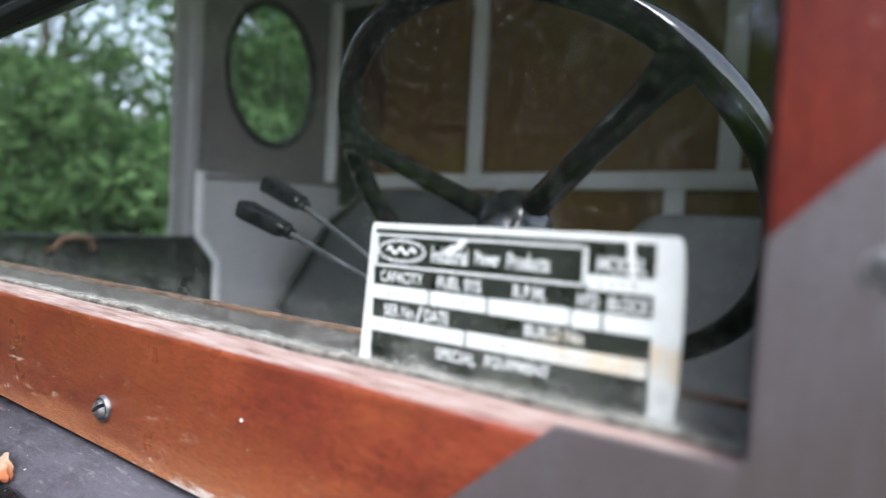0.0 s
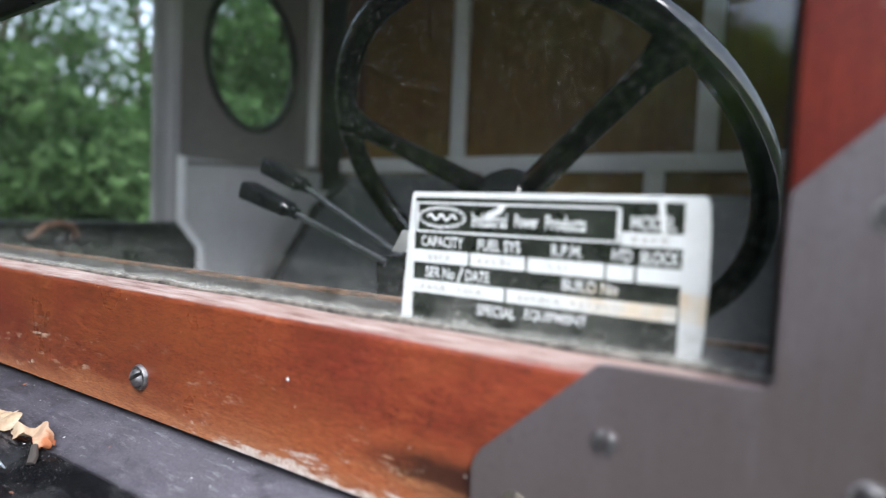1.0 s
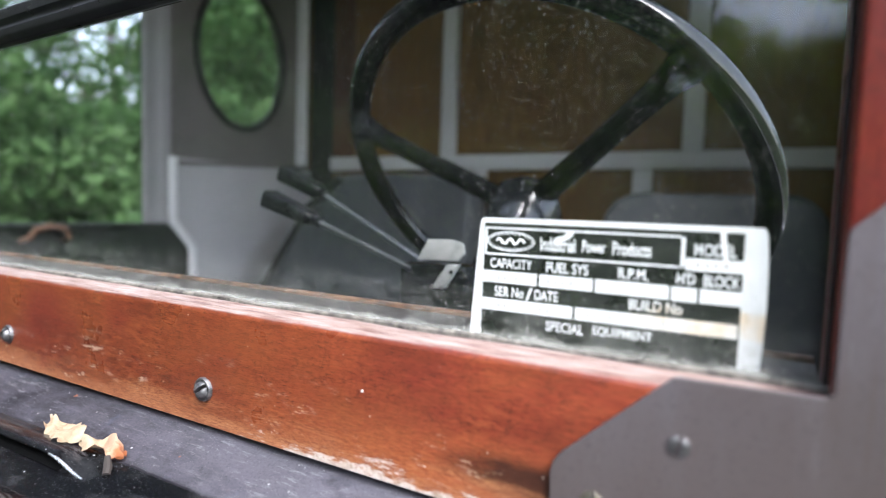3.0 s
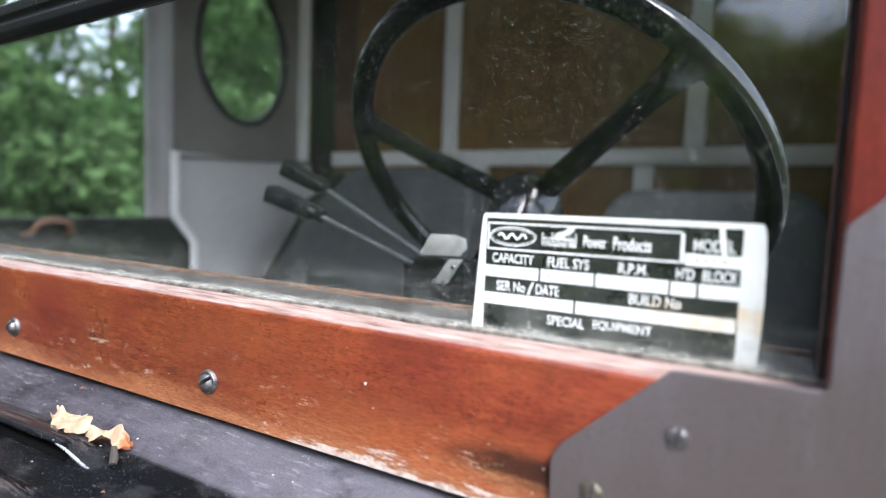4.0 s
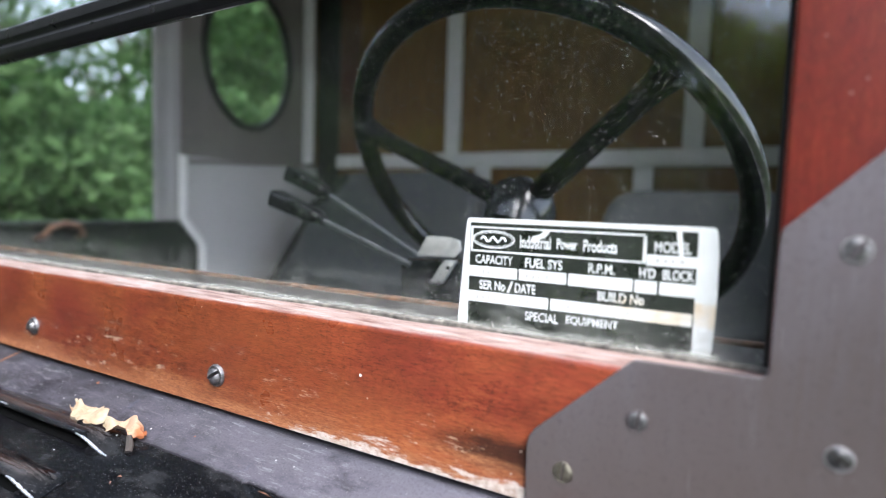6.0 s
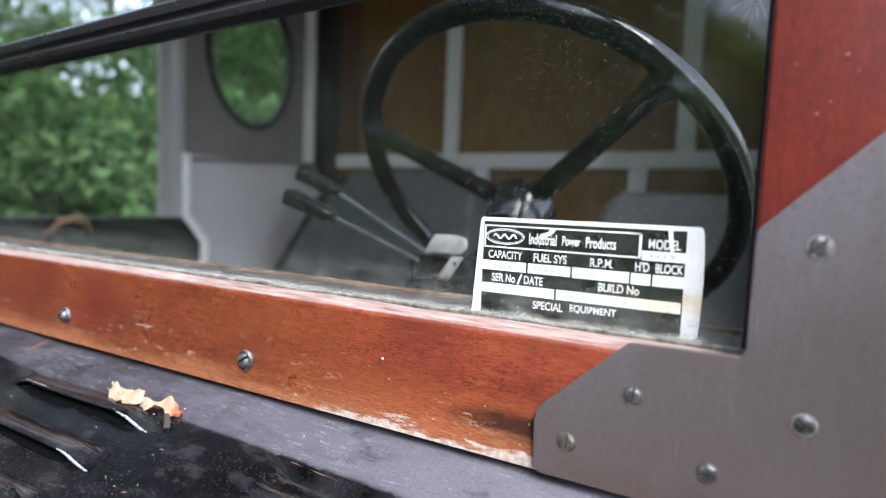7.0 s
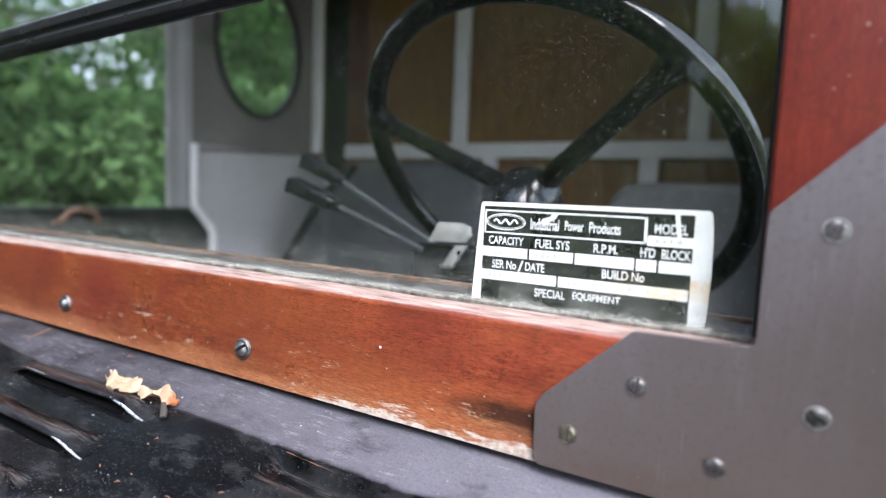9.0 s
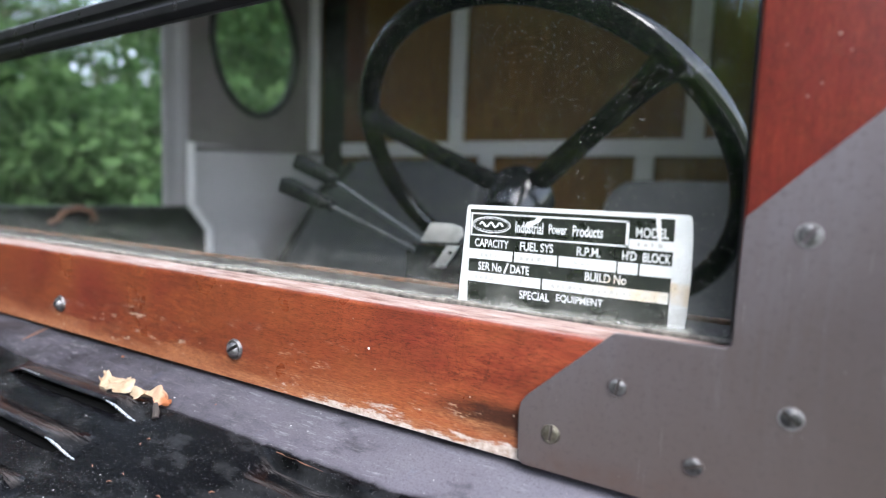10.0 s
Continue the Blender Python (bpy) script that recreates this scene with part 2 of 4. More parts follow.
def bonnet_paint(name):
    k = Mat(name, 0.3)
    cloud = k.noise(20, 6, 0.6)
    fine = k.noise(720, 4, 0.75)
    smear = k.noise(34, 5, 0.6, k.mapped((0.8, 1.6, 1)))
    film = k.math("ADD", k.math("MULTIPLY", k.span(k.axis(1), -0.066, -0.042), 0.8), k.math("MULTIPLY", k.math("SUBTRACT", cloud, 0.5), 0.6))
    film = k.ramp(film, [(0.38, (0.0,)), (0.52, (1.0,))])
    c = k.mix(film, (0.0035, 0.0035, 0.0042), k.ramp(cloud, [(0.32, (0.030, 0.028, 0.034)), (0.68, (0.078, 0.072, 0.087))]))
    # brightness of the right end put into the dust film's colour along x
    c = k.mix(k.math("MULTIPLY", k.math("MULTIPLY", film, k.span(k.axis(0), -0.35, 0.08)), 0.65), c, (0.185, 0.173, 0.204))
    # rubbed, patchy dust with scratches and pale marks
    patch = k.noise(42, 8, 0.72, k.mapped((0.7, 1.3, 1), (0, 0, 0.3)))
    c = k.mix(k.math("MULTIPLY", k.math("MULTIPLY", k.ramp(patch, [(0.40, (0.7,)), (0.54, (0,))]), film), k.span(k.axis(0), 0.0, -0.30)), c, (0.022, 0.021, 0.024))
    rub = k.math("MULTIPLY", k.ramp(k.noise(190, 7, 0.8, k.mapped((0.35, 2.2, 1), (0, 0, 0.7))), [(0.54, (0,)), (0.64, (0.4,))]), k.ramp(k.noise(16), [(0.42, (0.15,)), (0.6, (1,))]))
    c = k.mix(k.math("MULTIPLY", rub, film), c, (0.34, 0.335, 0.35))
    c = k.mix(k.math("MULTIPLY", k.ramp(k.noise(36, 5, 0.7, k.mapped((1.2, 0.8, 1), (0.3, 0, 1))), [(0.62, (0,)), (0.74, (0.5,))]), film), c, (0.10, 0.12, 0.17))
    c = k.mix(k.math("MULTIPLY", k.ramp(smear, [(0.48, (0,)), (0.84, (0.5,))]), 0.5), c, (0.15, 0.15, 0.155))
    c = k.mix(k.ramp(smear, [(0.28, (0.6,)), (0.42, (0,))]), c, (0.004, 0.004, 0.005))
    c = k.mix(k.ramp(fine, [(0.34, (0.35,)), (0.5, (0,))]), c, (0.004, 0.004, 0.005))
    grit = k.math("MULTIPLY", k.dots(1150, 0.36, 0.25), k.ramp(k.noise(30, 5, 0.75), [(0.36, (0.08,)), (0.60, (0.55,))]))
    c = k.mix(grit, c, (0.30, 0.29, 0.30))
    crumbs = k.math("ADD", k.math("MULTIPLY", k.dots(210, 0.09, 0.14), 0.9), k.math("MULTIPLY", k.dots(520, 0.08, 0.14), 0.6))
    c = k.mix(crumbs, c, (0.66, 0.64, 0.64))
    streaks = k.ramp(k.noise(120, 7, 0.75, k.mapped((0.12, 1.8, 1.8))), [(0.48, (0,)), (0.62, (0.6,))])
    hood = k.node("ShaderNodeNewGeometry").outputs["Normal"]
    lean = k.node("ShaderNodeSeparateXYZ")
    k.link(hood, lean.inputs[0])
    c = k.mix(k.math("MULTIPLY", streaks, k.span(lean.outputs[1], -0.22, 0.05)), c, (0.105, 0.092, 0.088))
    rust = k.ramp(k.cells(34), [(0.035, (1,)), (0.055, (0,))])
    c = k.mix(k.math("MULTIPLY", rust, k.ramp(k.noise(12), [(0.5, (0,)), (0.56, (0.8,))])), c, (0.40, 0.14, 0.05))
    k.color(c)
    k.rough(k.math("ADD", k.math("MULTIPLY", film, 0.38), k.ramp(cloud, [(0.3, (0.09,)), (0.7, (0.22,))])))
    k.b.inputs["Specular IOR Level"].default_value = 0.13
    k.bump(k.math("ADD", k.math("MULTIPLY", fine, 0.4), k.math("ADD", k.math("MULTIPLY", grit, 0.7), k.math("MULTIPLY", crumbs, 0.9))), 0.3, 0.0006)
    return k.m


def brown_board(name, base, dark):
    k = Mat(name, 0.5)
    g = k.noise(6, 7, 0.65, k.mapped((14, 14, 1.6)), 0.5)
    big = k.noise(3.5, 4)
    c = k.ramp(g, [(0.3, dark), (0.7, base)])
    c = k.mix(k.ramp(big, [(0.35, (0.45,)), (0.65, (0,))]), c, dark)
    k.color(c)
    k.bump(g, 0.2, 0.001)
    return k.m


def simple(name, color, rough, metal=0.0, var=0.35, scale=60.0, bump=0.15):
    k = Mat(name, rough, metal)
    n = k.noise(scale, 5, 0.65)
    dark = tuple(v * (1 - var) for v in color)
    light = tuple(min(1, v * (1 + var * 0.5)) for v in color)
    k.color(k.ramp(n, [(0.3, dark), (0.7, light)]))
    k.rough(k.ramp(n, [(0.3, (rough * 0.8,)), (0.7, (min(1, rough * 1.2),))]))
    if bump:
        k.bump(k.noise(scale * 5, 4), bump, 0.0004)
    return k.m


def dirty_glass(name, dirt):
    k = Mat(name, 0.0, color=(1, 1, 1))
    k.b.inputs["Transmission Weight"].default_value = 1.0
    k.b.inputs["IOR"].default_value = 1.45
    film = k.node("ShaderNodeBsdfDiffuse", Color=(0.62, 0.62, 0.58, 1))
    dots = k.math("MULTIPLY", k.dots(680, 0.32, 0.22), k.ramp(k.noise(14, 5, 0.7), [(0.36, (0.30,)), (0.66, (0.80,))]))
    big = k.math("MULTIPLY", k.dots(260, 0.11, 0.12), 0.8)
    runs = k.ramp(k.noise(33, 5, 0.7, k.mapped((3.1, 1, 0.35))), [(0.58, (0,)), (0.80, (0.03,))])
    scuffs = k.ramp(k.noise(60, 6, 0.8, k.mapped((1, 1, 3), (0, 0.5, 0))), [(0.66, (0,)), (0.78, (0.045,))])
    scuffs = k.math("MULTIPLY", scuffs, k.ramp(k.noise(9), [(0.54, (0,)), (0.68, (1,))]))
    # dust caught along the foot of the pane, thick in the last few millimetres
    z = k.axis(2)
    grime = k.noise(120, 8, 0.78, k.mapped((0.45, 1, 1.3)))
    low = k.math("MULTIPLY", k.span(z, 1.332, 1.304), k.ramp(grime, [(0.45, (0.0,)), (0.72, (0.22,))]))
    foot = k.math("ADD", k.math("MULTIPLY", k.span(z, 1.3105, 1.3035), 0.5), k.math("MULTIPLY", grime, 0.62))
    low = k.math("ADD", low, k.ramp(foot, [(0.56, (0,)), (0.86, (0.40,))]))
    fleck = k.math("MULTIPLY", k.dots(520, 0.35, 0.20), k.math("MULTIPLY", k.span(z, 1.345, 1.306), 0.5))
    low = k.math("ADD", low, fleck)
    total = k.math("ADD", k.math("ADD", dots, big), k.math("ADD", runs, k.math("ADD", low, scuffs)))
    total = k.math("MULTIPLY", k.math("ADD", total, 0.002), dirt)
    mixer = k.node("ShaderNodeMixShader")
    k.link(total, mixer.inputs[0])
    k.link(k.b.outputs[0], mixer.inputs[1])
    k.link(film.outputs[0], mixer.inputs[2])
    k.link(mixer.outputs[0], k.t.nodes["Material Output"].inputs["Surface"])
    return k.m


def leaf_mat(name, dark, light):
    k = Mat(name, 0.7)
    k.b.inputs["Specular IOR Level"].default_value = 0.2
    geo = k.node("ShaderNodeNewGeometry")
    c = k.ramp(geo.outputs["Random Per Island"], [(0.0, dark), (0.6, light), (1.0, tuple(v * 1.35 for v in light))])
    k.color(c)
    thin = k.node("ShaderNodeBsdfTranslucent")
    k.link(k.mix(0.5, c, tuple(v * 1.6 for v in light)), thin.inputs["Color"])
    mixer = k.node("ShaderNodeMixShader")
    mixer.inputs[0].default_value = 0.5
    k.link(k.b.outputs[0], mixer.inputs[1])
    k.link(thin.outputs[0], mixer.inputs[2])
    k.link(mixer.outputs[0], k.t.nodes["Material Output"].inputs["Surface"])
    return k.m


WOOD = red_wood("worn_red_wood")
WOOD_POST = red_wood("red_post_wood", True)
PLATE = steel_plate()
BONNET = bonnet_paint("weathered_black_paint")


def leaf_tan():
    k = Mat("dry_leaf_tan", 0.6)
    c = k.ramp(k.noise(70, 6, 0.7), [(0.36, (0.27, 0.17, 0.10)), (0.52, (0.42, 0.32, 0.21)), (0.68, (0.50, 0.41, 0.30))])
    tip = k.math("ADD", k.span(k.axis(0), -0.240, -0.200), k.math("MULTIPLY", k.math("SUBTRACT", k.noise(140, 5, 0.7), 0.45), 0.8))
    c = k.mix(k.ramp(tip, [(0.25, (0,)), (0.75, (0.75,))]), c, (0.44, 0.28, 0.185))
    c = k.mix(k.ramp(tip, [(0.88, (0,)), (1.0, (0.9,))]), c, (0.34, 0.10, 0.03))
    c = k.mix(k.ramp(k.noise(190, 6, 0.75), [(0.62, (0,)), (0.74, (0.7,))]), c, (0.14, 0.075, 0.04))
    k.color(c)
    k.bump(k.noise(260, 5, 0.7), 0.5, 0.0006)
    return k.m


def label_film():
    k = Mat("label_white_film", 0.4)
    n = k.noise(90, 6, 0.7)
    c = k.ramp(n, [(0.3, (0.62, 0.65, 0.66)), (0.7, (0.74, 0.77, 0.78))])
    x, z = k.axis(0), k.axis(2)
    stain = k.math("MULTIPLY", k.math("MULTIPLY", k.span(x, 0.040, 0.085), k.span(z, 1.332, 1.326)), k.span(z, 1.312, 1.317))
    stain = k.ramp(k.math("MULTIPLY", stain, k.math("ADD", k.noise(110, 6, 0.75), 0.1)), [(0.42, (0,)), (0.66, (0.8,))])
    c = k.mix(stain, c, (0.66, 0.53, 0.36))
    c = k.mix(k.ramp(k.noise(300, 6, 0.8), [(0.64, (0,)), (0.74, (0.35,))]), c, (0.42, 0.42, 0.38))
    k.color(c)
    return k.m


RUST = simple("rusty_edge", (0.22, 0.10, 0.055), 0.7, var=0.5, scale=300)
SLOT_SHADE = simple("slot_shade", (0.003, 0.003, 0.003), 0.8, bump=0.0)
SLOT_SHADE.node_tree.nodes["Principled BSDF"].inputs["Specular IOR Level"].default_value = 0.05
# bright metal for tubes that imitate highlights on louvre edges
EDGE_GLINT = simple("edge_glint", (0.75, 0.75, 0.76), 0.28, 0.8, var=0.2, scale=300)
# near-white colour stands in for light on edges that face the windscreen
LIT_EDGE = plain_paint("lit_edge_paint", (0.92, 0.92, 0.92), (0.75, 0.74, 0.73), 0.3, 9, 0.4, True)
GREY_WARM = plain_paint("warm_grey_lining", (0.20, 0.185, 0.176), (0.15, 0.135, 0.125), 0.5, 9, 0.6, True)
GREY = plain_paint("grey_cab_paint", (0.55, 0.54, 0.55), (0.42, 0.41, 0.41), 0.5, 7, 0.6, True)
GREY_POST = plain_paint("grey_post_paint", (0.40, 0.39, 0.395), (0.30, 0.29, 0.29), 0.5, 7, 0.6, True)
GREY_PALE = plain_paint("pale_grey_paint", (0.80, 0.80, 0.80), (0.62, 0.61, 0.60), 0.45, 9, 0.5, True)
BOARD = brown_board("brown_board", (0.235, 0.115, 0.016), (0.11, 0.050, 0.008))
BOARD_BLACK = brown_board("black_painted_board", (0.012, 0.010, 0.010), (0.005, 0.004, 0.004))
BOARD_RED = brown_board("dark_red_board", (0.13, 0.040, 0.014), (0.05, 0.014, 0.007))
DOOR_PAINT = plain_paint("dark_green_black_paint", (0.014, 0.019, 0.014), (0.006, 0.009, 0.006), 0.5, 12, 0.6)
BLACK_RUBBER = simple("black_rubber", (0.018, 0.018, 0.019), 0.42)
JOINT_RUBBER = plain_paint("dusty_black_rubber", (0.022, 0.021, 0.023), (0.008, 0.008, 0.009), 0.3, 40, 0.7, bump=0.3)
WHEEL_BLACK = simple("black_wheel_plastic", (0.005, 0.005, 0.006), 0.085, var=0.4, scale=40, bump=0.04)
HUB_GREY = simple("dark_hub_plastic", (0.010, 0.011, 0.014), 0.13)
LEVER_BLACK = simple("black_lever_plastic", (0.004, 0.004, 0.006), 0.3)
STEEL = simple("dull_steel", (0.34, 0.33, 0.32), 0.5, 0.85, 0.4, 90)
STEEL_DARK = simple("weathered_screw_steel", (0.22, 0.21, 0.212), 0.48, 0.8, 0.75, 240)
RING_PALE = simple("pale_worn_ring", (0.34, 0.325, 0.33), 0.5, 0.3, 0.5, 300)
BRASSY = simple("tarnished_brass", (0.25, 0.222, 0.17), 0.45, 0.7, 0.6, 240)
ROD = simple("lever_rod_steel", (0.16, 0.17, 0.18), 0.4, 0.8, 0.3, 70)
ZINC = simple("zinc_plate", (0.50, 0.51, 0.49), 0.45, 0.2, 0.3, 70)
SEAT_CLOTH = plain_paint("dark_grey_vinyl", (0.085, 0.090, 0.098), (0.056, 0.060, 0.064), 0.5, 25, 0.5)
BEAD = simple("dull_brown_bead", (0.13, 0.070, 0.042), 0.8, var=0.8, scale=110)
HANDLE_BROWN = simple("brown_handle_leather", (0.17, 0.092, 0.056), 0.45)
LABEL_WHITE = label_film()
LABEL_BLACK = simple("label_black_ink", (0.016, 0.020, 0.016), 0.3, var=0.3, bump=0.0)
TYPED = simple("faded_typed_ink", (0.50, 0.51, 0.50), 0.5, var=0.15, bump=0.0)
GLASS = dirty_glass("dirty_windscreen_glass", 1.0)
GLASS_CLEAN = dirty_glass("side_glass", 0.3)
SEALANT = simple("old_sealant", (0.20, 0.18, 0.155), 0.85, var=0.9, scale=160, bump=0.4)
SEALANT_GAP_DARK = simple("dark_sealant_and_gap", (0.045, 0.040, 0.038), 0.8, var=0.5, scale=120)
DRY_LEAF = leaf_tan()
TWIG = simple("dark_twig_bark", (0.05, 0.04, 0.035), 0.8)
LEAVES = leaf_mat("green_leaves", (0.015, 0.042, 0.013), (0.100, 0.174, 0.064))
LEAVES_DARK = leaf_mat("dark_green_leaves", (0.010, 0.034, 0.010), (0.074, 0.142, 0.049))
BARK = simple("tree_bark", (0.12, 0.10, 0.075), 0.9, var=0.6, scale=12, bump=0.6)
# brighter copy of the green leaves, imitating foliage lit on the windscreen side
LEAVES_LIT = leaf_mat("lit_green_leaves", (0.060, 0.120, 0.014), (0.24, 0.37, 0.060))
GROUND = plain_paint("grassy_ground", (0.07, 0.12, 0.035), (0.09, 0.07, 0.04), 0.9, 1.2, 0.7)
GRASS = leaf_mat("grass_blades", (0.05, 0.10, 0.03), (0.12, 0.21, 0.06))


# ---- shapes ----
def thing(name, label, category, at=(0, 0, 0), group="", kind=""):
    return tagged(new_at(name, at), label, category, group, kind)


def new_at(name, at):
    ob = new(name)
    ob.empty_display_size = 0.05
    ob.location = at
    return ob


def mesh_of(bm, name, material, smooth=30.0):
    me = bpy.data.meshes.new(name)
    bmesh.ops.recalc_face_normals(bm, faces=bm.faces[:])
    bm.to_mesh(me)
    bm.free()
    me.materials.append(material)
    if smooth:
        for p in me.polygons:
            p.use_smooth = True
        me.set_sharp_from_angle(angle=radians(smooth))
    return me


def part(name, bm, material, parent, label="", smooth=30.0):
    me = bm if isinstance(bm, bpy.types.Mesh) else mesh_of(bm, name, material, smooth)
    ob = new(name, me)
    if parent:
        ob.parent = parent
        top = parent
        chain = Matrix.Identity(4)
        while top:
            chain = top.matrix_basis @ top.matrix_parent_inverse @ Matrix.Identity(4) if top.parent is None else chain
            top = top.parent
        ob.matrix_parent_inverse = chain.inverted() if parent.parent is None else Matrix.Identity(4)
    return tagged(ob, label) if label else ob


def box(x0, x1, y0, y1, z0, z1, bevel=0.0, seg=2, bm=None):
    out = bm or bmesh.new()
    c = bmesh.ops.create_cube(out, size=1)
    vs = c["verts"]
    bmesh.ops.scale(out, vec=(x1 - x0, y1 - y0, z1 - z0), verts=vs)
    bmesh.ops.translate(out, vec=((x0 + x1) / 2, (y0 + y1) / 2, (z0 + z1) / 2), verts=vs)
    if bevel:
        es = list({e for v in vs for e in v.link_edges})
        bmesh.ops.bevel(out, geom=es, offset=bevel, segments=seg, affect="EDGES", profile=0.6)
    return out


def prism(points, axis, a, b, bevel=0.0, seg=2):
    """A flat outline pushed from a to b along the axis; points are the other two coordinates in order."""
    bm = bmesh.new()

    def put(p, d):
        q = list(p)
        q.insert("xyz".index(axis), d)
        return bm.verts.new(q)

    lo = [put(p, a) for p in points]
    hi = [put(p, b) for p in points]
    bm.faces.new(lo)
    bm.faces.new(hi)
    n = len(points)
    for i in range(n):
        bm.faces.new((lo[i], lo[(i + 1) % n], hi[(i + 1) % n], hi[i]))
    bmesh.ops.recalc_face_normals(bm, faces=bm.faces[:])
    if bevel:
        es = [e for e in bm.edges if e.calc_face_angle(0) > radians(25)]
        bmesh.ops.bevel(bm, geom=es, offset=bevel, segments=seg, affect="EDGES", profile=0.6, clamp_overlap=True)
    return bm


def tube(points, radii, seg=12, bm=None, flat=1.0, closed=False):
    """A round bar along points; flat squeezes its section across the vertical."""
    out = bm or bmesh.new()
    pts = [Vector(p) for p in points]
    n = len(pts)
    if isinstance(radii, (int, float)):
        radii = [radii] * n
    rings = []
    side = None
    for i, p in enumerate(pts):
        if closed:
            d = pts[(i + 1) % n] - pts[i - 1]
        else:
            d = pts[min(i + 1, n - 1)] - pts[max(i - 1, 0)]
        d.normalize()
        ref = side if side else (Vector((0, 0, 1)) if abs(d.z) < 0.9 else Vector((1, 0, 0)))
        u = (ref - d * ref.dot(d)).normalized()
        side = u
        w = d.cross(u)
        rings.append([out.verts.new(p + radii[i] * (math.cos(t) * u * flat + math.sin(t) * w)) for t in [2 * math.pi * j / seg for j in range(seg)]])
    pairs = list(zip(rings, rings[1:])) + ([(rings[-1], rings[0])] if closed else [])
    for a, b in pairs:
        for j in range(seg):
            out.faces.new((a[j], a[(j + 1) % seg], b[(j + 1) % seg], b[j]))
    if not closed:
        out.faces.new(rings[0])
        out.faces.new(rings[-1])
    return out


def lathe(profile, m, seg=24, bm=None):
    """Turns (radius, height) pairs round the local z axis of m."""
    out = bm or bmesh.new()
    rings = []
    for r, h in profile:
        if r < 1e-6:
            rings.append([out.verts.new(m @ Vector((0, 0, h)))])
        else:
            rings.append([out.verts.new(m @ Vector((r * math.cos(t), r * math.sin(t), h))) for t in [2 * math.pi * j / seg for j in range(seg)]])
    for a, b in zip(rings, rings[1:]):
        for j in range(seg):
            q = [a[j % len(a)], a[(j + 1) % len(a)], b[(j + 1) % len(b)], b[j % len(b)]]
            q = list(dict.fromkeys(q))
            if len(q) > 2:
                out.faces.new(q)
    return out


def grid(fn, nu, nv):
    bm = bmesh.new()
    vs = [[bm.verts.new(fn(i / nu, j / nv)) for j in range(nv + 1)] for i in range(nu + 1)]
    for i in range(nu):
        for j in range(nv):
            bm.faces.new((vs[i][j], vs[i + 1][j], vs[i + 1][j + 1], vs[i][j + 1]))
    return bm


def slotted_head(r, h, depth, width, m, dome=True, seg=28):
    """A screw head with a cut slot: two half domes on a disc."""
    bm = bmesh.new()
    rise = (lambda s: h * math.sqrt(max(0.0, 1 - (s / r) ** 2)) * 0.75 + h * 0.25) if dome else (lambda s: h)
    for sign in (1, -1):
        rows = []
        for i in range(7):
            v = width / 2 + (r - width / 2) * i / 6
            half = math.sqrt(max(r * r - v * v, 1e-10))
            rows.append([(half * (2 * j / 8 - 1), sign * v) for j in range(9)])
        top = [[bm.verts.new(m @ Vector((x, y, rise(math.hypot(x, y))))) for x, y in row] for row in rows]
        for a, b in zip(top, top[1:]):
            for j in range(8):
                bm.faces.new((a[j], a[j + 1], b[j + 1], b[j]))
        wall = [bm.verts.new(m @ Vector((x, y, h - depth))) for x, y in rows[0]]
        for j in range(8):
            bm.faces.new((top[0][j], top[0][j + 1], wall[j + 1], wall[j]))
        rim = [v for v in [row[0] for row in top]] + [row[-1] for row in reversed(top)]
        foot = [bm.verts.new(Vector(v.co) - m.to_3x3() @ Vector((0, 0, h * 0.9))) for v in rim]
        for j in range(len(rim) - 1):
            bm.faces.new((rim[j], rim[j + 1], foot[j + 1], foot[j]))
    lathe([(0, h - depth), (r * 0.97, h - depth), (r * 0.97, -0.001)], m, seg, bm)
    bmesh.ops.remove_doubles(bm, verts=bm.verts[:], dist=1e-6)
    return bm


# ---- windscreen frame ----
RAIL_TOP, RAIL_LOW = 1.300, 1.227
LEFT_END, OPEN_R, POST_R = -1.26, 0.142, 0.228
windscreen = thing("windscreen", "red varnished wooden windscreen frame with worn lower rail", "windscreen", (-0.5, 0, 1.227))
rail_section = [(-0.018, RAIL_LOW), (-0.018, 1.2965), (-0.0168, 1.2988), (-0.0145, 1.3000), (-0.0045, 1.3030), (-0.0045, 1.2960),
                (0.0045, 1.2960), (0.0045, 1.2968), (0.0150, 1.2968), (0.0165, 1.2900), (0.0300, 1.2900), (0.0300, RAIL_LOW)]
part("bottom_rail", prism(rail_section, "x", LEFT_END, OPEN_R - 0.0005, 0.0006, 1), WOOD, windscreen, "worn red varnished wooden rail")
part("inner_sill", prism([(0.0303, 1.2272), (0.0303, 1.2900), (0.0463, 1.2900), (0.0465, 1.3035), (0.0475, 1.3046), (0.0510, 1.3046), (0.0525, 1.3035), (0.0530, 1.2272)], "x", LEFT_END, OPEN_R - 0.0005, 0.0004, 1), BEAD, windscreen, "dull brown inner window sill")
# filler coloured dark to imitate the shaded gap between rail and sill
part("gap_filler", prism([(0.0050, 1.2970), (0.0050, 1.2995), (0.0300, 1.3010), (0.0460, 1.3020), (0.0460, 1.2902), (0.0168, 1.2902), (0.0152, 1.2970)], "x", LEFT_END, OPEN_R - 0.0005), SEALANT_GAP_DARK, windscreen, "dark filler imitating the shaded gap behind the glass")
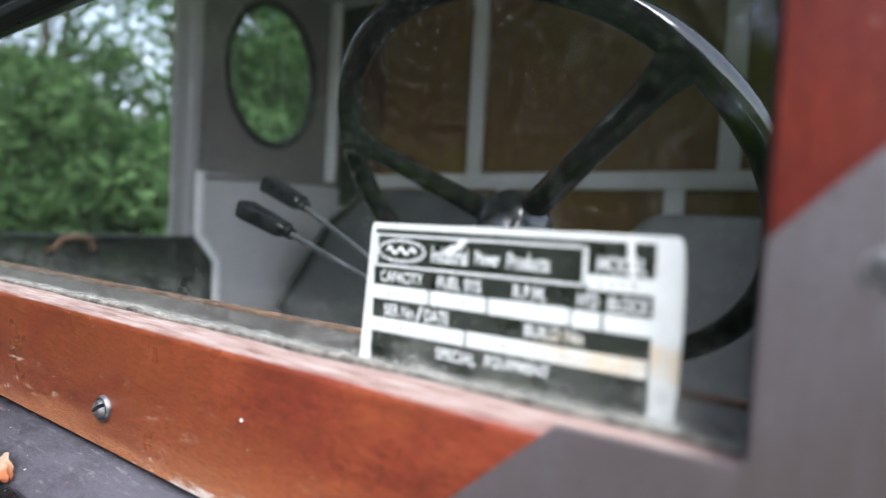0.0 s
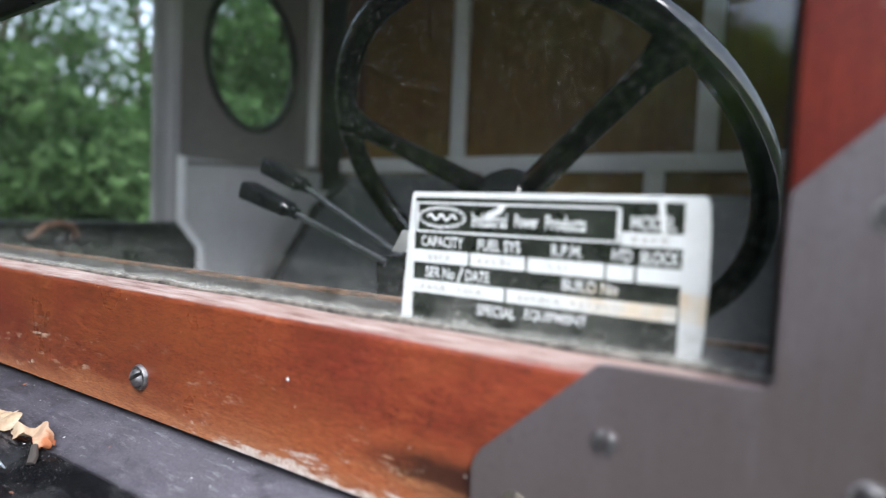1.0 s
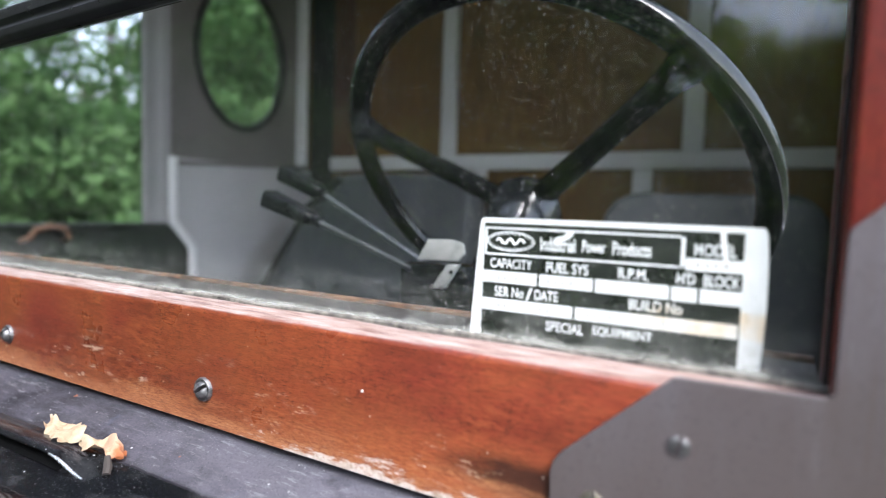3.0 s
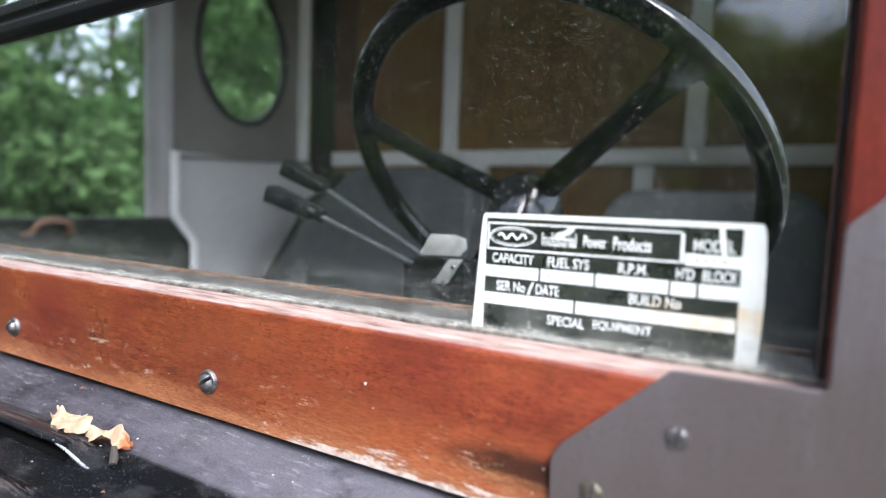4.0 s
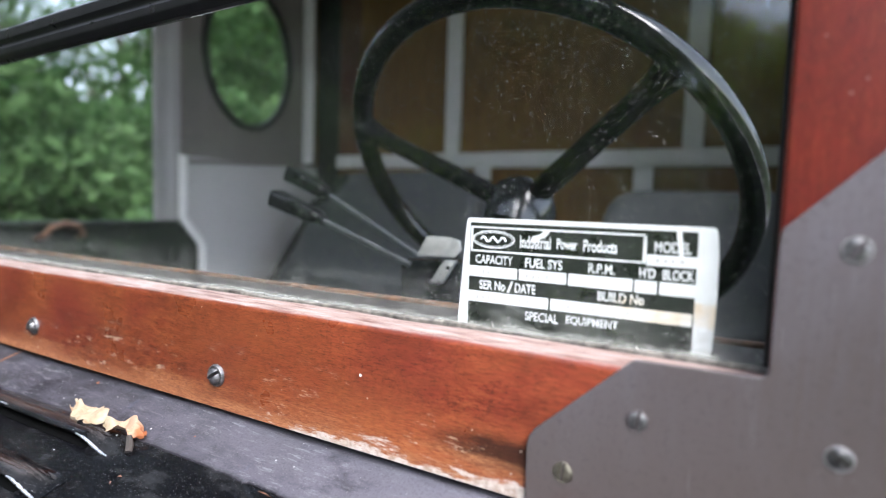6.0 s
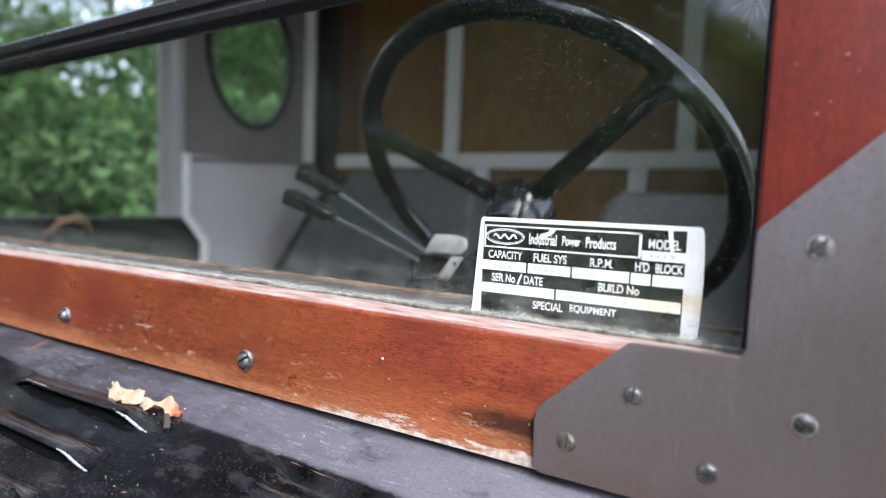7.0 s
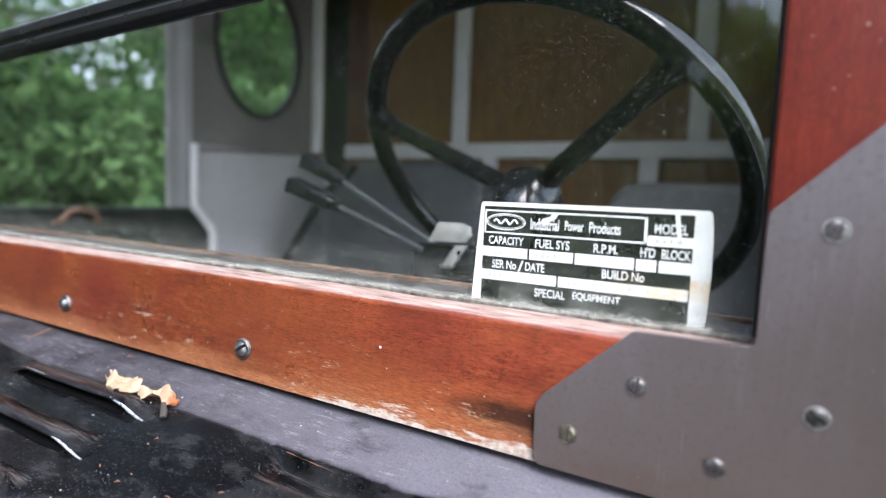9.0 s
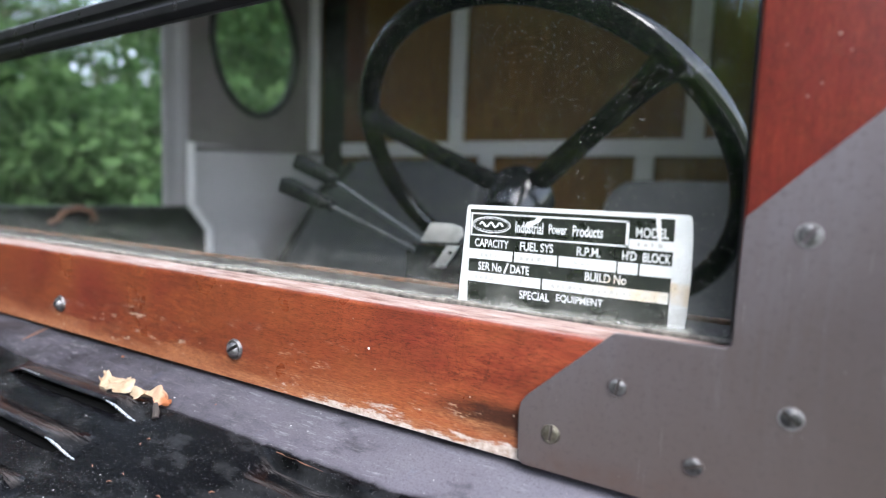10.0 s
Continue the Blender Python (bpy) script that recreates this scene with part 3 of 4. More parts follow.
post_section = [(OPEN_R, -0.0165), (OPEN_R + 0.0015, -0.018), (POST_R, -0.018), (POST_R, 0.03), (OPEN_R, 0.03), (OPEN_R, 0.0045), (OPEN_R + 0.006, 0.0045), (OPEN_R + 0.006, -0.0045), (OPEN_R, -0.0045)]
part("side_post", prism(post_section, "z", RAIL_LOW, 2.12, 0.0005, 1), WOOD_POST, windscreen, "red varnished wooden post")
part("side_post", box(LEFT_END - 0.075, LEFT_END, -0.018, 0.03, RAIL_LOW, 2.12, 0.002), WOOD_POST, windscreen)
part("top_rail", box(LEFT_END, OPEN_R, -0.018, 0.03, 2.04, 2.12, 0.002), WOOD_POST, windscreen)
pane = part("lower_pane", prism([(LEFT_END, 1.2975), (OPEN_R + 0.005, 1.2975), (OPEN_R + 0.005, 1.5015), (LEFT_END, 1.4635)], "y", -0.002, 0.002), GLASS, windscreen, "dusty water-spotted glass pane", 0)
pane.visible_shadow = False
pane = part("upper_pane", prism([(LEFT_END, 1.4775), (OPEN_R + 0.005, 1.5155), (OPEN_R + 0.005, 2.042), (LEFT_END, 2.042)], "y", -0.002, 0.002), GLASS, windscreen, "glass pane", 0)
pane.visible_shadow = False
part("sealant", tube([(LEFT_END + 0.01 + i * 0.0348, -0.0045 + 0.0006 * math.sin(i * 2.1), 1.3032 + 0.0005 * math.sin(i * 3.7)) for i in range(41)], [0.0016 + 0.0005 * math.sin(i * 1.3) for i in range(41)], 6), SEALANT, windscreen, "cracked old sealant bead")
part("sealant", box(OPEN_R - 0.0018, OPEN_R, -0.0045, -0.0021, 1.3035, 2.03, 0.0006), SEALANT_GAP_DARK, windscreen)

part("paint_chip", lathe([(0.0009, 0.0), (0.0006, 0.0004), (0.0, 0.0006)], Matrix.Translation((-0.053, -0.018, 1.2705)) @ Matrix.Rotation(radians(90), 4, "X"), 7), LABEL_WHITE, windscreen, "pale paint chip")

# black joint between the two panes
seal_section = [(-0.0185, 1.4775), (-0.0225, 1.4820), (-0.0230, 1.4870), (-0.0205, 1.4900), (-0.0205, 1.4918), (-0.0232, 1.4945), (-0.0225, 1.5020), (-0.016, 1.5070),
                (0.010, 1.5070), (0.012, 1.5040), (0.012, 1.4930), (0.004, 1.4870), (-0.014, 1.4775)]
joint = prism(seal_section, "x", LEFT_END, OPEN_R, 0.0008, 2)
for v in joint.verts:
    v.co.z += 0.027 * (v.co.x + 0.50)
part("rubber_joint", joint, JOINT_RUBBER, windscreen, "black ribbed rubber joint between panes")

# screws with washers in the wooden rail
for i, (sx, sz, turn) in enumerate(((-0.172, 1.2495, 40), (-0.408, 1.2515, 65), (-0.644, 1.2515, 15), (-0.88, 1.2515, 100))):
    m = Matrix.Translation((sx, -0.018, sz)) @ Matrix.Rotation(radians(90), 4, "X") @ Matrix.Rotation(radians(turn), 4, "Z")
    washer = part("cup_washer", lathe([(0.0050, 0.0005), (0.0058, 0.0024), (0.0068, 0.0022), (0.0075, 0.0008), (0.0075, -0.001)], m, 32), STEEL_DARK, windscreen, "dull cup washer")
    part("wood_screw", slotted_head(0.0055, 0.0060, 0.0054, 0.0022, m), STEEL_DARK, washer, "weathered slotted screw")

# steel corner plate
curve_in = [(0.0470 + 0.012 * (1 - math.cos(t)), 1.2555 + 0.0125 * math.sin(t)) for t in (0, 0.4, 0.8)]
plate_outline = [(0.0505, 1.2275), (0.0475, 1.2300)] + curve_in + [(0.0918, 1.3028), (0.0935, 1.3037), (0.1400, 1.3045), (0.1420, 1.3065),
                 (0.1425, 1.3590), (0.1432, 1.3612), (POST_R, 1.4460), (POST_R, 1.2275)]
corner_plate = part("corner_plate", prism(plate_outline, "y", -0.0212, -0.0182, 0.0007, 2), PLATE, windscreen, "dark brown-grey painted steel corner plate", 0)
for sx, sz, turn, head, rim in ((0.065, 1.2475, 85, BRASSY, BRASSY), (0.096, 1.2780, 80, STEEL_DARK, PLATE), (0.131, 1.2490, 25, STEEL_DARK, PLATE),
                                (0.166, 1.2795, -40, STEEL_DARK, RING_PALE), (0.166, 1.3550, 60, STEEL_DARK, RING_PALE), (0.200, 1.3105, 80, STEEL_DARK, RING_PALE)):
    m = Matrix.Translation((sx, -0.0212, sz)) @ Matrix.Rotation(radians(90), 4, "X") @ Matrix.Rotation(radians(turn), 4, "Z")
    part("plate_screw", slotted_head(0.0040, 0.0012, 0.0016, 0.0014, m), head, corner_plate, "slotted steel screw" if head is STEEL_DARK else "tarnished brassy slotted screw")
    part("countersink", lathe([(0.0041, -0.0002), (0.0044, 0.0004), (0.0047, 0.0004), (0.0051, -0.0004)], m, 28), rim, corner_plate)

# ---- engine data label on the glass ----
LX, LW, LT = 0.0, 0.1205, 1.3602
label = thing("data_label", "black and white engine data sticker with rounded corners on the windscreen", "sticker", (0.06, 0.0025, 1.30))


def on_label(u, v):
    return LX + u * LW, LT - v / 1000


def flat(outline, y):
    bm = bmesh.new()
    bm.faces.new([bm.verts.new((x, y, z)) for x, z in outline])
    ext = bmesh.ops.extrude_face_region(bm, geom=bm.faces[:])
    bmesh.ops.translate(bm, vec=(0, 0.0003, 0), verts=[g for g in ext["geom"] if isinstance(g, bmesh.types.BMVert)])
    return bm


def bar(u0, u1, v0, v1, y):
    (x0, z1), (x1, z0) = on_label(u0, v0), on_label(u1, v1)
    return flat([(x0, z0), (x1, z0), (x1, z1), (x0, z1)], y)


def words(text, u0, u1, v0, v1, y):
    cu = bpy.data.curves.new("words", "FONT")
    cu.body = text
    cu.offset = 0.02
    tmp = bpy.data.objects.new("words", cu)
    scene.collection.objects.link(tmp)
    bpy.context.view_layer.update()
    me = bpy.data.meshes.new_from_object(tmp.evaluated_get(bpy.context.evaluated_depsgraph_get()))
    bpy.data.objects.remove(tmp)
    xs = [v.co.x for v in me.vertices]
    ys = [v.co.y for v in me.vertices]
    (ax, az), (bx, bz) = on_label(u0, v1), on_label(u1, v0)
    for v in me.vertices:
        p = (v.co.x - min(xs)) / (max(xs) - min(xs))
        q = (v.co.y - min(ys)) / (max(ys) - min(ys))
        v.co = (ax + p * (bx - ax), y, az + q * (bz - az))
    me.materials.append(LABEL_WHITE)
    return me


edge = []
for u, v in ((-0.030, 58), (-0.024, 46), (-0.015, 30), (-0.006, 14), (0.0, 4), (0.004, 1.2), (0.012, 0.0), (0.5, -0.1), (0.985, 0.0), (0.995, 1.0), (1.0, 4), (1.006, 14), (1.008, 30), (1.004, 46), (0.998, 58)):
    edge.append(on_label(u, v))
part("backing", flat(edge, 0.0034), LABEL_WHITE, label, "white label film")
BY, WY = 0.0031, 0.0028
part("black_field", bar(0.022, 0.935, 2.4, 58, BY), LABEL_BLACK, label, "black printed field")
for u0, u1, v0, v1 in ((0.026, 0.760, 4.3, 5.2), (0.026, 0.760, 16.6, 17.5), (0.026, 0.034, 4.3, 17.5), (0.748, 0.760, 4.3, 17.5)):
    part("rule", bar(u0, u1, v0, v1, WY), LABEL_WHITE, label)


def ring(cx, cv, a, b, w, y):
    bm = bmesh.new()
    x, z = on_label(cx, cv)
    n = 40
    o = [bm.verts.new((x + a * math.cos(t), y, z + b * math.sin(t))) for t in [2 * math.pi * i / n for i in range(n)]]
    p = [bm.verts.new((x + (a - w) * math.cos(t), y, z + (b - w) * math.sin(t))) for t in [2 * math.pi * i / n for i in range(n)]]
    for i in range(n):
        bm.faces.new((o[i], o[(i + 1) % n], p[(i + 1) % n], p[i]))
    return bm


part("oval_emblem", ring(0.133, 10.8, 0.0119, 0.0047, 0.0007, WY), LABEL_WHITE, label, "plain oval emblem outline")
part("oval_emblem", ring(0.133, 10.8, 0.0107, 0.0036, 0.0003, WY), LABEL_WHITE, label, "thin inner emblem outline")
sx, sz = on_label(0.133, 10.8)
part("emblem_stroke", tube([(sx - 0.0070 + i * 0.00117, WY, sz + 0.0014 * math.sin(i * 1.35)) for i in range(13)], 0.00055, 5), LABEL_WHITE, label)
for text, u0, u1, v0, v1 in (("Industrial", 0.255, 0.388, 8.0, 14.2), ("Power", 0.414, 0.498, 8.4, 13.6), ("Products", 0.522, 0.654, 8.2, 14.0), ("MODEL", 0.788, 0.915, 7.2, 12.2),
                             ("CAPACITY", 0.052, 0.226, 19.0, 23.6), ("FUEL SYS", 0.282, 0.440, 19.0, 23.8), ("R.P.M.", 0.546, 0.648, 19.2, 23.9), ("H'D", 0.739, 0.797, 19.2, 24.0),
                             ("BLOCK", 0.822, 0.930, 19.4, 24.2), ("SER No", 0.075, 0.196, 32.2, 37.0), ("/", 0.204, 0.232, 31.6, 37.6), ("DATE", 0.240, 0.332, 32.2, 37.0), ("BUILD No", 0.588, 0.762, 32.0, 36.6),
                             ("SPECIAL", 0.290, 0.434, 45.8, 50.4), ("EQUIPMENT", 0.466, 0.672, 45.4, 50.0)):
    part("printed_word", words(text, u0, u1, v0, v1, WY), LABEL_WHITE, label)
for u0, u1, v0, v1 in ((0.763, 0.936, 13.2, 18.2), (0.018, 0.246, 25.0, 30.6), (0.256, 0.458, 25.0, 30.6), (0.467, 0.716, 25.0, 30.8), (0.724, 0.804, 25.2, 31.0),
                       (0.813, 0.936, 25.2, 31.0), (0.018, 0.388, 38.2, 43.8), (0.398, 0.930, 38.2, 43.8)):
    part("white_box", bar(u0, u1, v0, v1, WY), LABEL_WHITE, label)
for u0, u1, v0, v1 in ((0.795, 0.905, 15.2, 16.4), (0.085, 0.180, 27.4, 28.8), (0.285, 0.425, 27.4, 28.8), (0.540, 0.620, 27.8, 28.3), (0.060, 0.170, 40.4, 41.8), (0.210, 0.310, 40.4, 41.8), (0.440, 0.590, 40.6, 41.8), (0.620, 0.800, 40.6, 41.8)):
    count = max(1, round((u1 - u0) / 0.026))
    for i in range(count):
        a = u0 + (u1 - u0) * i / count
        part("typed_mark", bar(a, a + 0.013 + 0.004 * math.sin(i * 2.7), v0 - 0.5 + 0.3 * math.sin(i * 1.9), v1 + 0.3, 0.00255), TYPED, label, "faint typed mark")
part("peeled_patch", flat([on_label(u, v) for u, v in ((0.300, 10.2), (0.312, 8.0), (0.345, 6.8), (0.360, 4.8), (0.385, 4.9), (0.372, 7.4), (0.345, 9.4), (0.315, 11.4))], 0.0025), LABEL_WHITE, label)
part("peeled_patch", flat([on_label(u, v) for u, v in ((0.862, 2.2), (0.880, 2.3), (0.885, 8.0), (0.890, 13.4), (0.876, 13.4), (0.868, 8.0))], 0.0025), LABEL_WHITE, label)

# ---- bonnet ----
DECK = 1.2268
scuttle = thing("scuttle", "dusty black painted steel scuttle below the windscreen", "scuttle panel", (-0.5, -0.05, 1.2))


def deck_height(x, y):
    z = DECK + 0.30 * min(y, -0.012) + 0.0005 * math.sin(x * 19) - 0.0004 * math.sin(x * 41 + y * 60)
    # a low pressed swelling beyond the first louvre
    z += 0.0075 * math.exp(-((x + 0.490) / 0.050) ** 2 - ((y + 0.046) / 0.026) ** 2)
    # a dent where the bonnet edge has lifted away from the scuttle
    along = min(1.0, max(0.0, (x + 0.098) / 0.012)) * min(1.0, max(0.0, (0.0 - x) / 0.05))
    across = (-0.0565 - 0.05 * (x + 0.087) - y)
    return z - 0.0100 * along * min(1.0, max(0.0, across / 0.003)) * max(0.0, 1 - max(0.0, across) / 0.022)


def deck(y0, y1, nx, ny):
    x0, x1 = LEFT_END - 0.07, POST_R - 0.004
    return grid(lambda u, v: (x0 + u * (x1 - x0), y0 + (y1 - y0) * v, deck_height(x0 + u * (x1 - x0), y0 + (y1 - y0) * v)), nx, ny)


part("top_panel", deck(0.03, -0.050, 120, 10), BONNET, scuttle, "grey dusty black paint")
part("front_panel", box(LEFT_END - 0.07, POST_R - 0.004, -0.048, -0.044, 0.0, 1.206), BONNET, scuttle)
bonnet = thing("bonnet", "weathered black steel bonnet with pressed louvres and grit", "bonnet", (-0.5, -0.4, 1.2))
LOUVRES = [(-0.0700 - 0.0388 * i) for i in range(10)]


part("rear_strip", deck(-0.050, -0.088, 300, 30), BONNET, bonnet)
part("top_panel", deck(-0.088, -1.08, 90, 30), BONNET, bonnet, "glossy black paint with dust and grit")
part("side_panel", prism([(-0.05, 0.0), (-0.05, 1.2085), (-1.08, 0.8995), (-1.08, 0.0)], "x", POST_R - 0.008, POST_R - 0.003), BONNET, bonnet)
part("side_panel", prism([(-0.05, 0.0), (-0.05, 1.2085), (-1.08, 0.8995), (-1.08, 0.0)], "x", LEFT_END - 0.071, LEFT_END - 0.066), BONNET, bonnet)
part("front_panel", box(LEFT_END - 0.071, POST_R - 0.003, -1.086, -1.08, 0.0, 0.901, 0.001), BONNET, bonnet)


def louvre_point(x0, x1, y, u, v, drop=0.0):
    x = x0 + u * (x1 - x0)
    near = min(u, 1 - u) * (x1 - x0)
    ends = min(1.0, near / 0.029)
    ends = ends * ends * (3 - 2 * ends)
    back, front = y + 0.0165, y - 0.0015 - 0.0015 * ends
    yy = back + (front - back) * v
    rise = 0.0078 * ends * math.sin(v * math.pi * 0.53) ** 1.1
    return Vector((x, yy, deck_height(x, yy) + 0.0003 + rise - drop))


def louvre(x0, x1, y):
    """A pressed louvre: a hooded ridge, open along its front edge, drawn down to the panel at both ends."""
    nu, nv = 64, 10
    bm = bmesh.new()
    top = [[bm.verts.new(louvre_point(x0, x1, y, i / nu, j / nv)) for j in range(nv + 1)] for i in range(nu + 1)]
    under = [[bm.verts.new(louvre_point(x0, x1, y, i / nu, j / nv, 0.0010)) for j in range(nv + 1)] for i in range(nu + 1)]
    for i in range(nu):
        for j in range(nv):
            bm.faces.new((top[i][j], top[i + 1][j], top[i + 1][j + 1], top[i][j + 1]))
            bm.faces.new((under[i][j], under[i][j + 1], under[i + 1][j + 1], under[i + 1][j]))
        bm.faces.new((top[i][nv], top[i + 1][nv], under[i + 1][nv], under[i][nv]))
    return bm


for x0, x1, step in ((-0.386, -0.2065, 0.0), (-0.63, -0.45, 0.0)):
    for i, y in enumerate(LOUVRES):
        end = x1 + min(step * i, 0.05)
        hood = part("louvre", louvre(x0, end, y), BONNET, bonnet, "raised black louvre")
        # black sheet imitates the slot's shade; the panel below is not cut
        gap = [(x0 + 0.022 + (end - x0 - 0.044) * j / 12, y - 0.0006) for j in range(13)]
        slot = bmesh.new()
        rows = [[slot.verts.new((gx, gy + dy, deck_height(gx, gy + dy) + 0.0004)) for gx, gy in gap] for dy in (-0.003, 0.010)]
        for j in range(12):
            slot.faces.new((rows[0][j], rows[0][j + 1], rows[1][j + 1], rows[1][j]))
        part("slot", slot, SLOT_SHADE, hood, "black sheet imitating the shade in the louvre slot")
        # thin bright tubes imitate the highlights on the ridge and the worn lip
        ridge = [louvre_point(x0, end, y, 0.10 + 0.22 * j / 8, 0.93, -0.0001) for j in range(9)]
        part("ridge_glint", tube(ridge, [0.0001 + 0.00035 * abs(math.sin(j * 1.7 + i)) for j in range(9)], 5), EDGE_GLINT, hood)
        lip = [louvre_point(x0, end, y, 1 - q * 0.031 / (end - x0), 1.0, 0.0004) for q in [j / 10 for j in range(11)]]
        part("lip_glint", tube(lip, [0.00045 + 0.0006 * math.sin(math.pi * (10.5 - j) / 11) for j in range(11)], 6), EDGE_GLINT, hood, "bright tube for the highlight on the worn lip")
part("lifted_edge", tube([(-0.090 + 0.0042 * i, -0.0564 - 0.0002 * i + 0.0003 * math.sin(i * 1.9), deck_height(-0.090 + 0.0042 * i, -0.0555) - 0.0001) for i in range(10)], [0.00005 + 0.0003 * max(0.0, math.sin(i * 1.3 + 0.6)) for i in range(10)], 6), RUST, bonnet, "thin rusty panel edge")

# dead leaf and bits on the bonnet
leaf = thing("dead_leaf", "curled tan dead leaf lying by a bonnet louvre", "leaf", (-0.24, -0.054, 1.215))


def leaf_blade(cx, cy, length, width, turn, lift, seed):
    rnd = random.Random(seed)
    bm = bmesh.new()
    n = 22
    lobes = [0.66 + 0.34 * abs(math.sin(i * 0.75 + seed)) + 0.2 * rnd.random() for i in range(n + 1)]
    rows = []
    for i in range(n + 1):
        s = i / n
        w = width * math.sin(math.pi * min(1, s * 0.92 + 0.06)) ** 0.6 * lobes[i]
        row = []
        for j in range(-4, 5):
            q = j / 4
            x = (s - 0.5) * length
            y = q * w
            z = lift * (0.3 + 0.7 * math.sin(s * 5 + seed) ** 2) + 0.0032 * q * q * math.sin(seed + s * 7) + 0.0014 * math.sin(9 * s + 3 * q)
            c, d = math.cos(turn), math.sin(turn)
            px, py = cx + x * c - y * d, cy + x * d + y * c
            row.append(bm.verts.new((px, py, deck_height(px, py) + 0.0030 + abs(z))))
        rows.append(row)
    for a, b in zip(rows, rows[1:]):
        for j in range(8):
            bm.faces.new((a[j], a[j + 1], b[j + 1], b[j]))
    return bm


part("blade", leaf_blade(-0.254, -0.0555, 0.043, 0.0082, -0.08, 0.0045, 2.0), DRY_LEAF, leaf)
part("curled_tip", leaf_blade(-0.215, -0.0545, 0.040, 0.0060, 0.05, 0.0050, 4.4), DRY_LEAF, leaf)
part("stalk", tube([(-0.281, -0.0500, 1.2205), (-0.274, -0.0530, 1.2180), (-0.262, -0.0555, 1.2165)], 0.0008, 6), DRY_LEAF, leaf)
seed_pod = thing("twig_bit", "short dark twig stub lying beside the dead leaf", "twig", (-0.199, -0.061, 1.208))
part("bark", tube([(-0.1960, -0.0640, 1.2078), (-0.1985, -0.0615, 1.2105), (-0.2030, -0.0590, 1.2150)], [0.0022, 0.0024, 0.0016], 8), TWIG, seed_pod)

crumbs_rnd = random.Random(12)
bits = bmesh.new()
for i in range(9):
    cx, cy = crumbs_rnd.uniform(-0.19, 0.0), crumbs_rnd.uniform(-0.13, -0.075)
    ln, a = crumbs_rnd.uniform(0.0006, 0.0022), crumbs_rnd.uniform(0, 3.14)
    h = deck_height(cx, cy) + 0.0006
    tube([(cx - ln * math.cos(a), cy - ln * math.sin(a), h - 0.3 * ln * math.sin(a)), (cx, cy, h + 0.0006), (cx + ln * math.cos(a), cy + ln * math.sin(a), h + 0.3 * ln * math.sin(a))], [0.0002, 0.0004, 0.0002], 5, bits)
tagged(part("leaf_crumbs", bits, RUST, None), "small orange-brown leaf crumbs on the bonnet", "debris", kind="stuff")

scratch = [(-0.434 - 0.0010 * i, -0.040 + 0.0037 * i) for i in range(9)]
part("rust_scratch", tube([(x, y, deck_height(x, y) + 0.0002) for x, y in scratch], [0.0003 + 0.0010 * math.sin(math.pi * i / 8) for i in range(9)], 6, flat=0.3), RUST, scuttle, "thin orange rust scratch")

# ---- cab shell ----
SIDE, BACK, FLOOR, ROOF = -1.30, 1.305, 0.45, 2.12


def wall(name, label, material, bm, parent=None, smooth=30.0):
    ob = part(name, bm, material, parent, "", smooth)
    return tagged(ob, label, "wall", kind="structure") if parent is None else ob


def oval_panel(cy, cz, a, b, y0, y1, z0, z1, x0, x1, n=72):
    bm = bmesh.new()
    ring_in, ring_out = [], []
    angles = sorted([2 * math.pi * i / n for i in range(n)] + [math.atan2(z - cz, y - cy) % (2 * math.pi) for y in (y0, y1) for z in (z0, z1)])
    for t in angles:
        c, s = math.cos(t), math.sin(t)
        reach = min((y1 - cy) / c if c > 1e-9 else (y0 - cy) / c if c < -1e-9 else 9e9, (z1 - cz) / s if s > 1e-9 else (z0 - cz) / s if s < -1e-9 else 9e9)
        r = 1 / math.sqrt((c / a) ** 2 + (s / b) ** 2)
        ring_in.append((cy + r * c, cz + r * s))
        ring_out.append((cy + reach * c, cz + reach * s))
    sets = [[[bm.verts.new((x, y, z)) for y, z in ringp] for ringp in (ring_in, ring_out)] for x in (x0, x1)]
    k = len(angles)
    for i in range(k):
        j = (i + 1) % k
        for inner, outer in sets:
            bm.faces.new((inner[i], inner[j], outer[j], outer[i]))
        bm.faces.new((sets[0][0][i], sets[0][0][j], sets[1][0][j], sets[1][0][i]))
        bm.faces.new((sets[0][1][i], sets[0][1][j], sets[1][1][j], sets[1][1][i]))
    return bm


OY, OZ, OA, OB = 1.018, 1.812, 0.172, 0.222
side_wall = wall("wall_side", "grey painted steel cab side panel", GREY, prism([(0.770, 1.484), (0.770, 1.306), (0.826, 1.238), (0.832, 1.20), (0.832, 0.0), (1.34, 0.0), (1.34, 1.484)], "x", SIDE - 0.04, SIDE, 0.003, 2))
wall("wall_side_upper", "grey painted upper cab side panel around an oval window", GREY_WARM, oval_panel(OY, OZ, OA, OB, 0.765, 1.34, 1.4845, ROOF, SIDE - 0.04, SIDE - 0.014))
part("edge_bead", tube([(SIDE + 0.002, 0.766, 1.484), (SIDE + 0.002, 0.766, 1.310), (SIDE + 0.002, 0.774, 1.298), (SIDE + 0.002, 0.820, 1.244), (SIDE + 0.002, 0.829, 1.228), (SIDE + 0.002, 0.830, 0.5)], 0.0125, 12), LIT_EDGE, side_wall, "rounded edge bead coloured pale as if lit from the front")
part("door_post", prism([(SIDE - 0.007, 0.682), (SIDE - 0.001, 0.682), (SIDE + 0.003, 0.686), (SIDE + 0.003, 0.700), (SIDE - 0.006, 0.704), (SIDE - 0.006, 0.730), (SIDE, 0.734), (SIDE, 0.762), (SIDE - 0.007, 0.762)], "z", 1.302, ROOF, 0.001, 1), GREY_POST, side_wall, "grey ribbed door post")
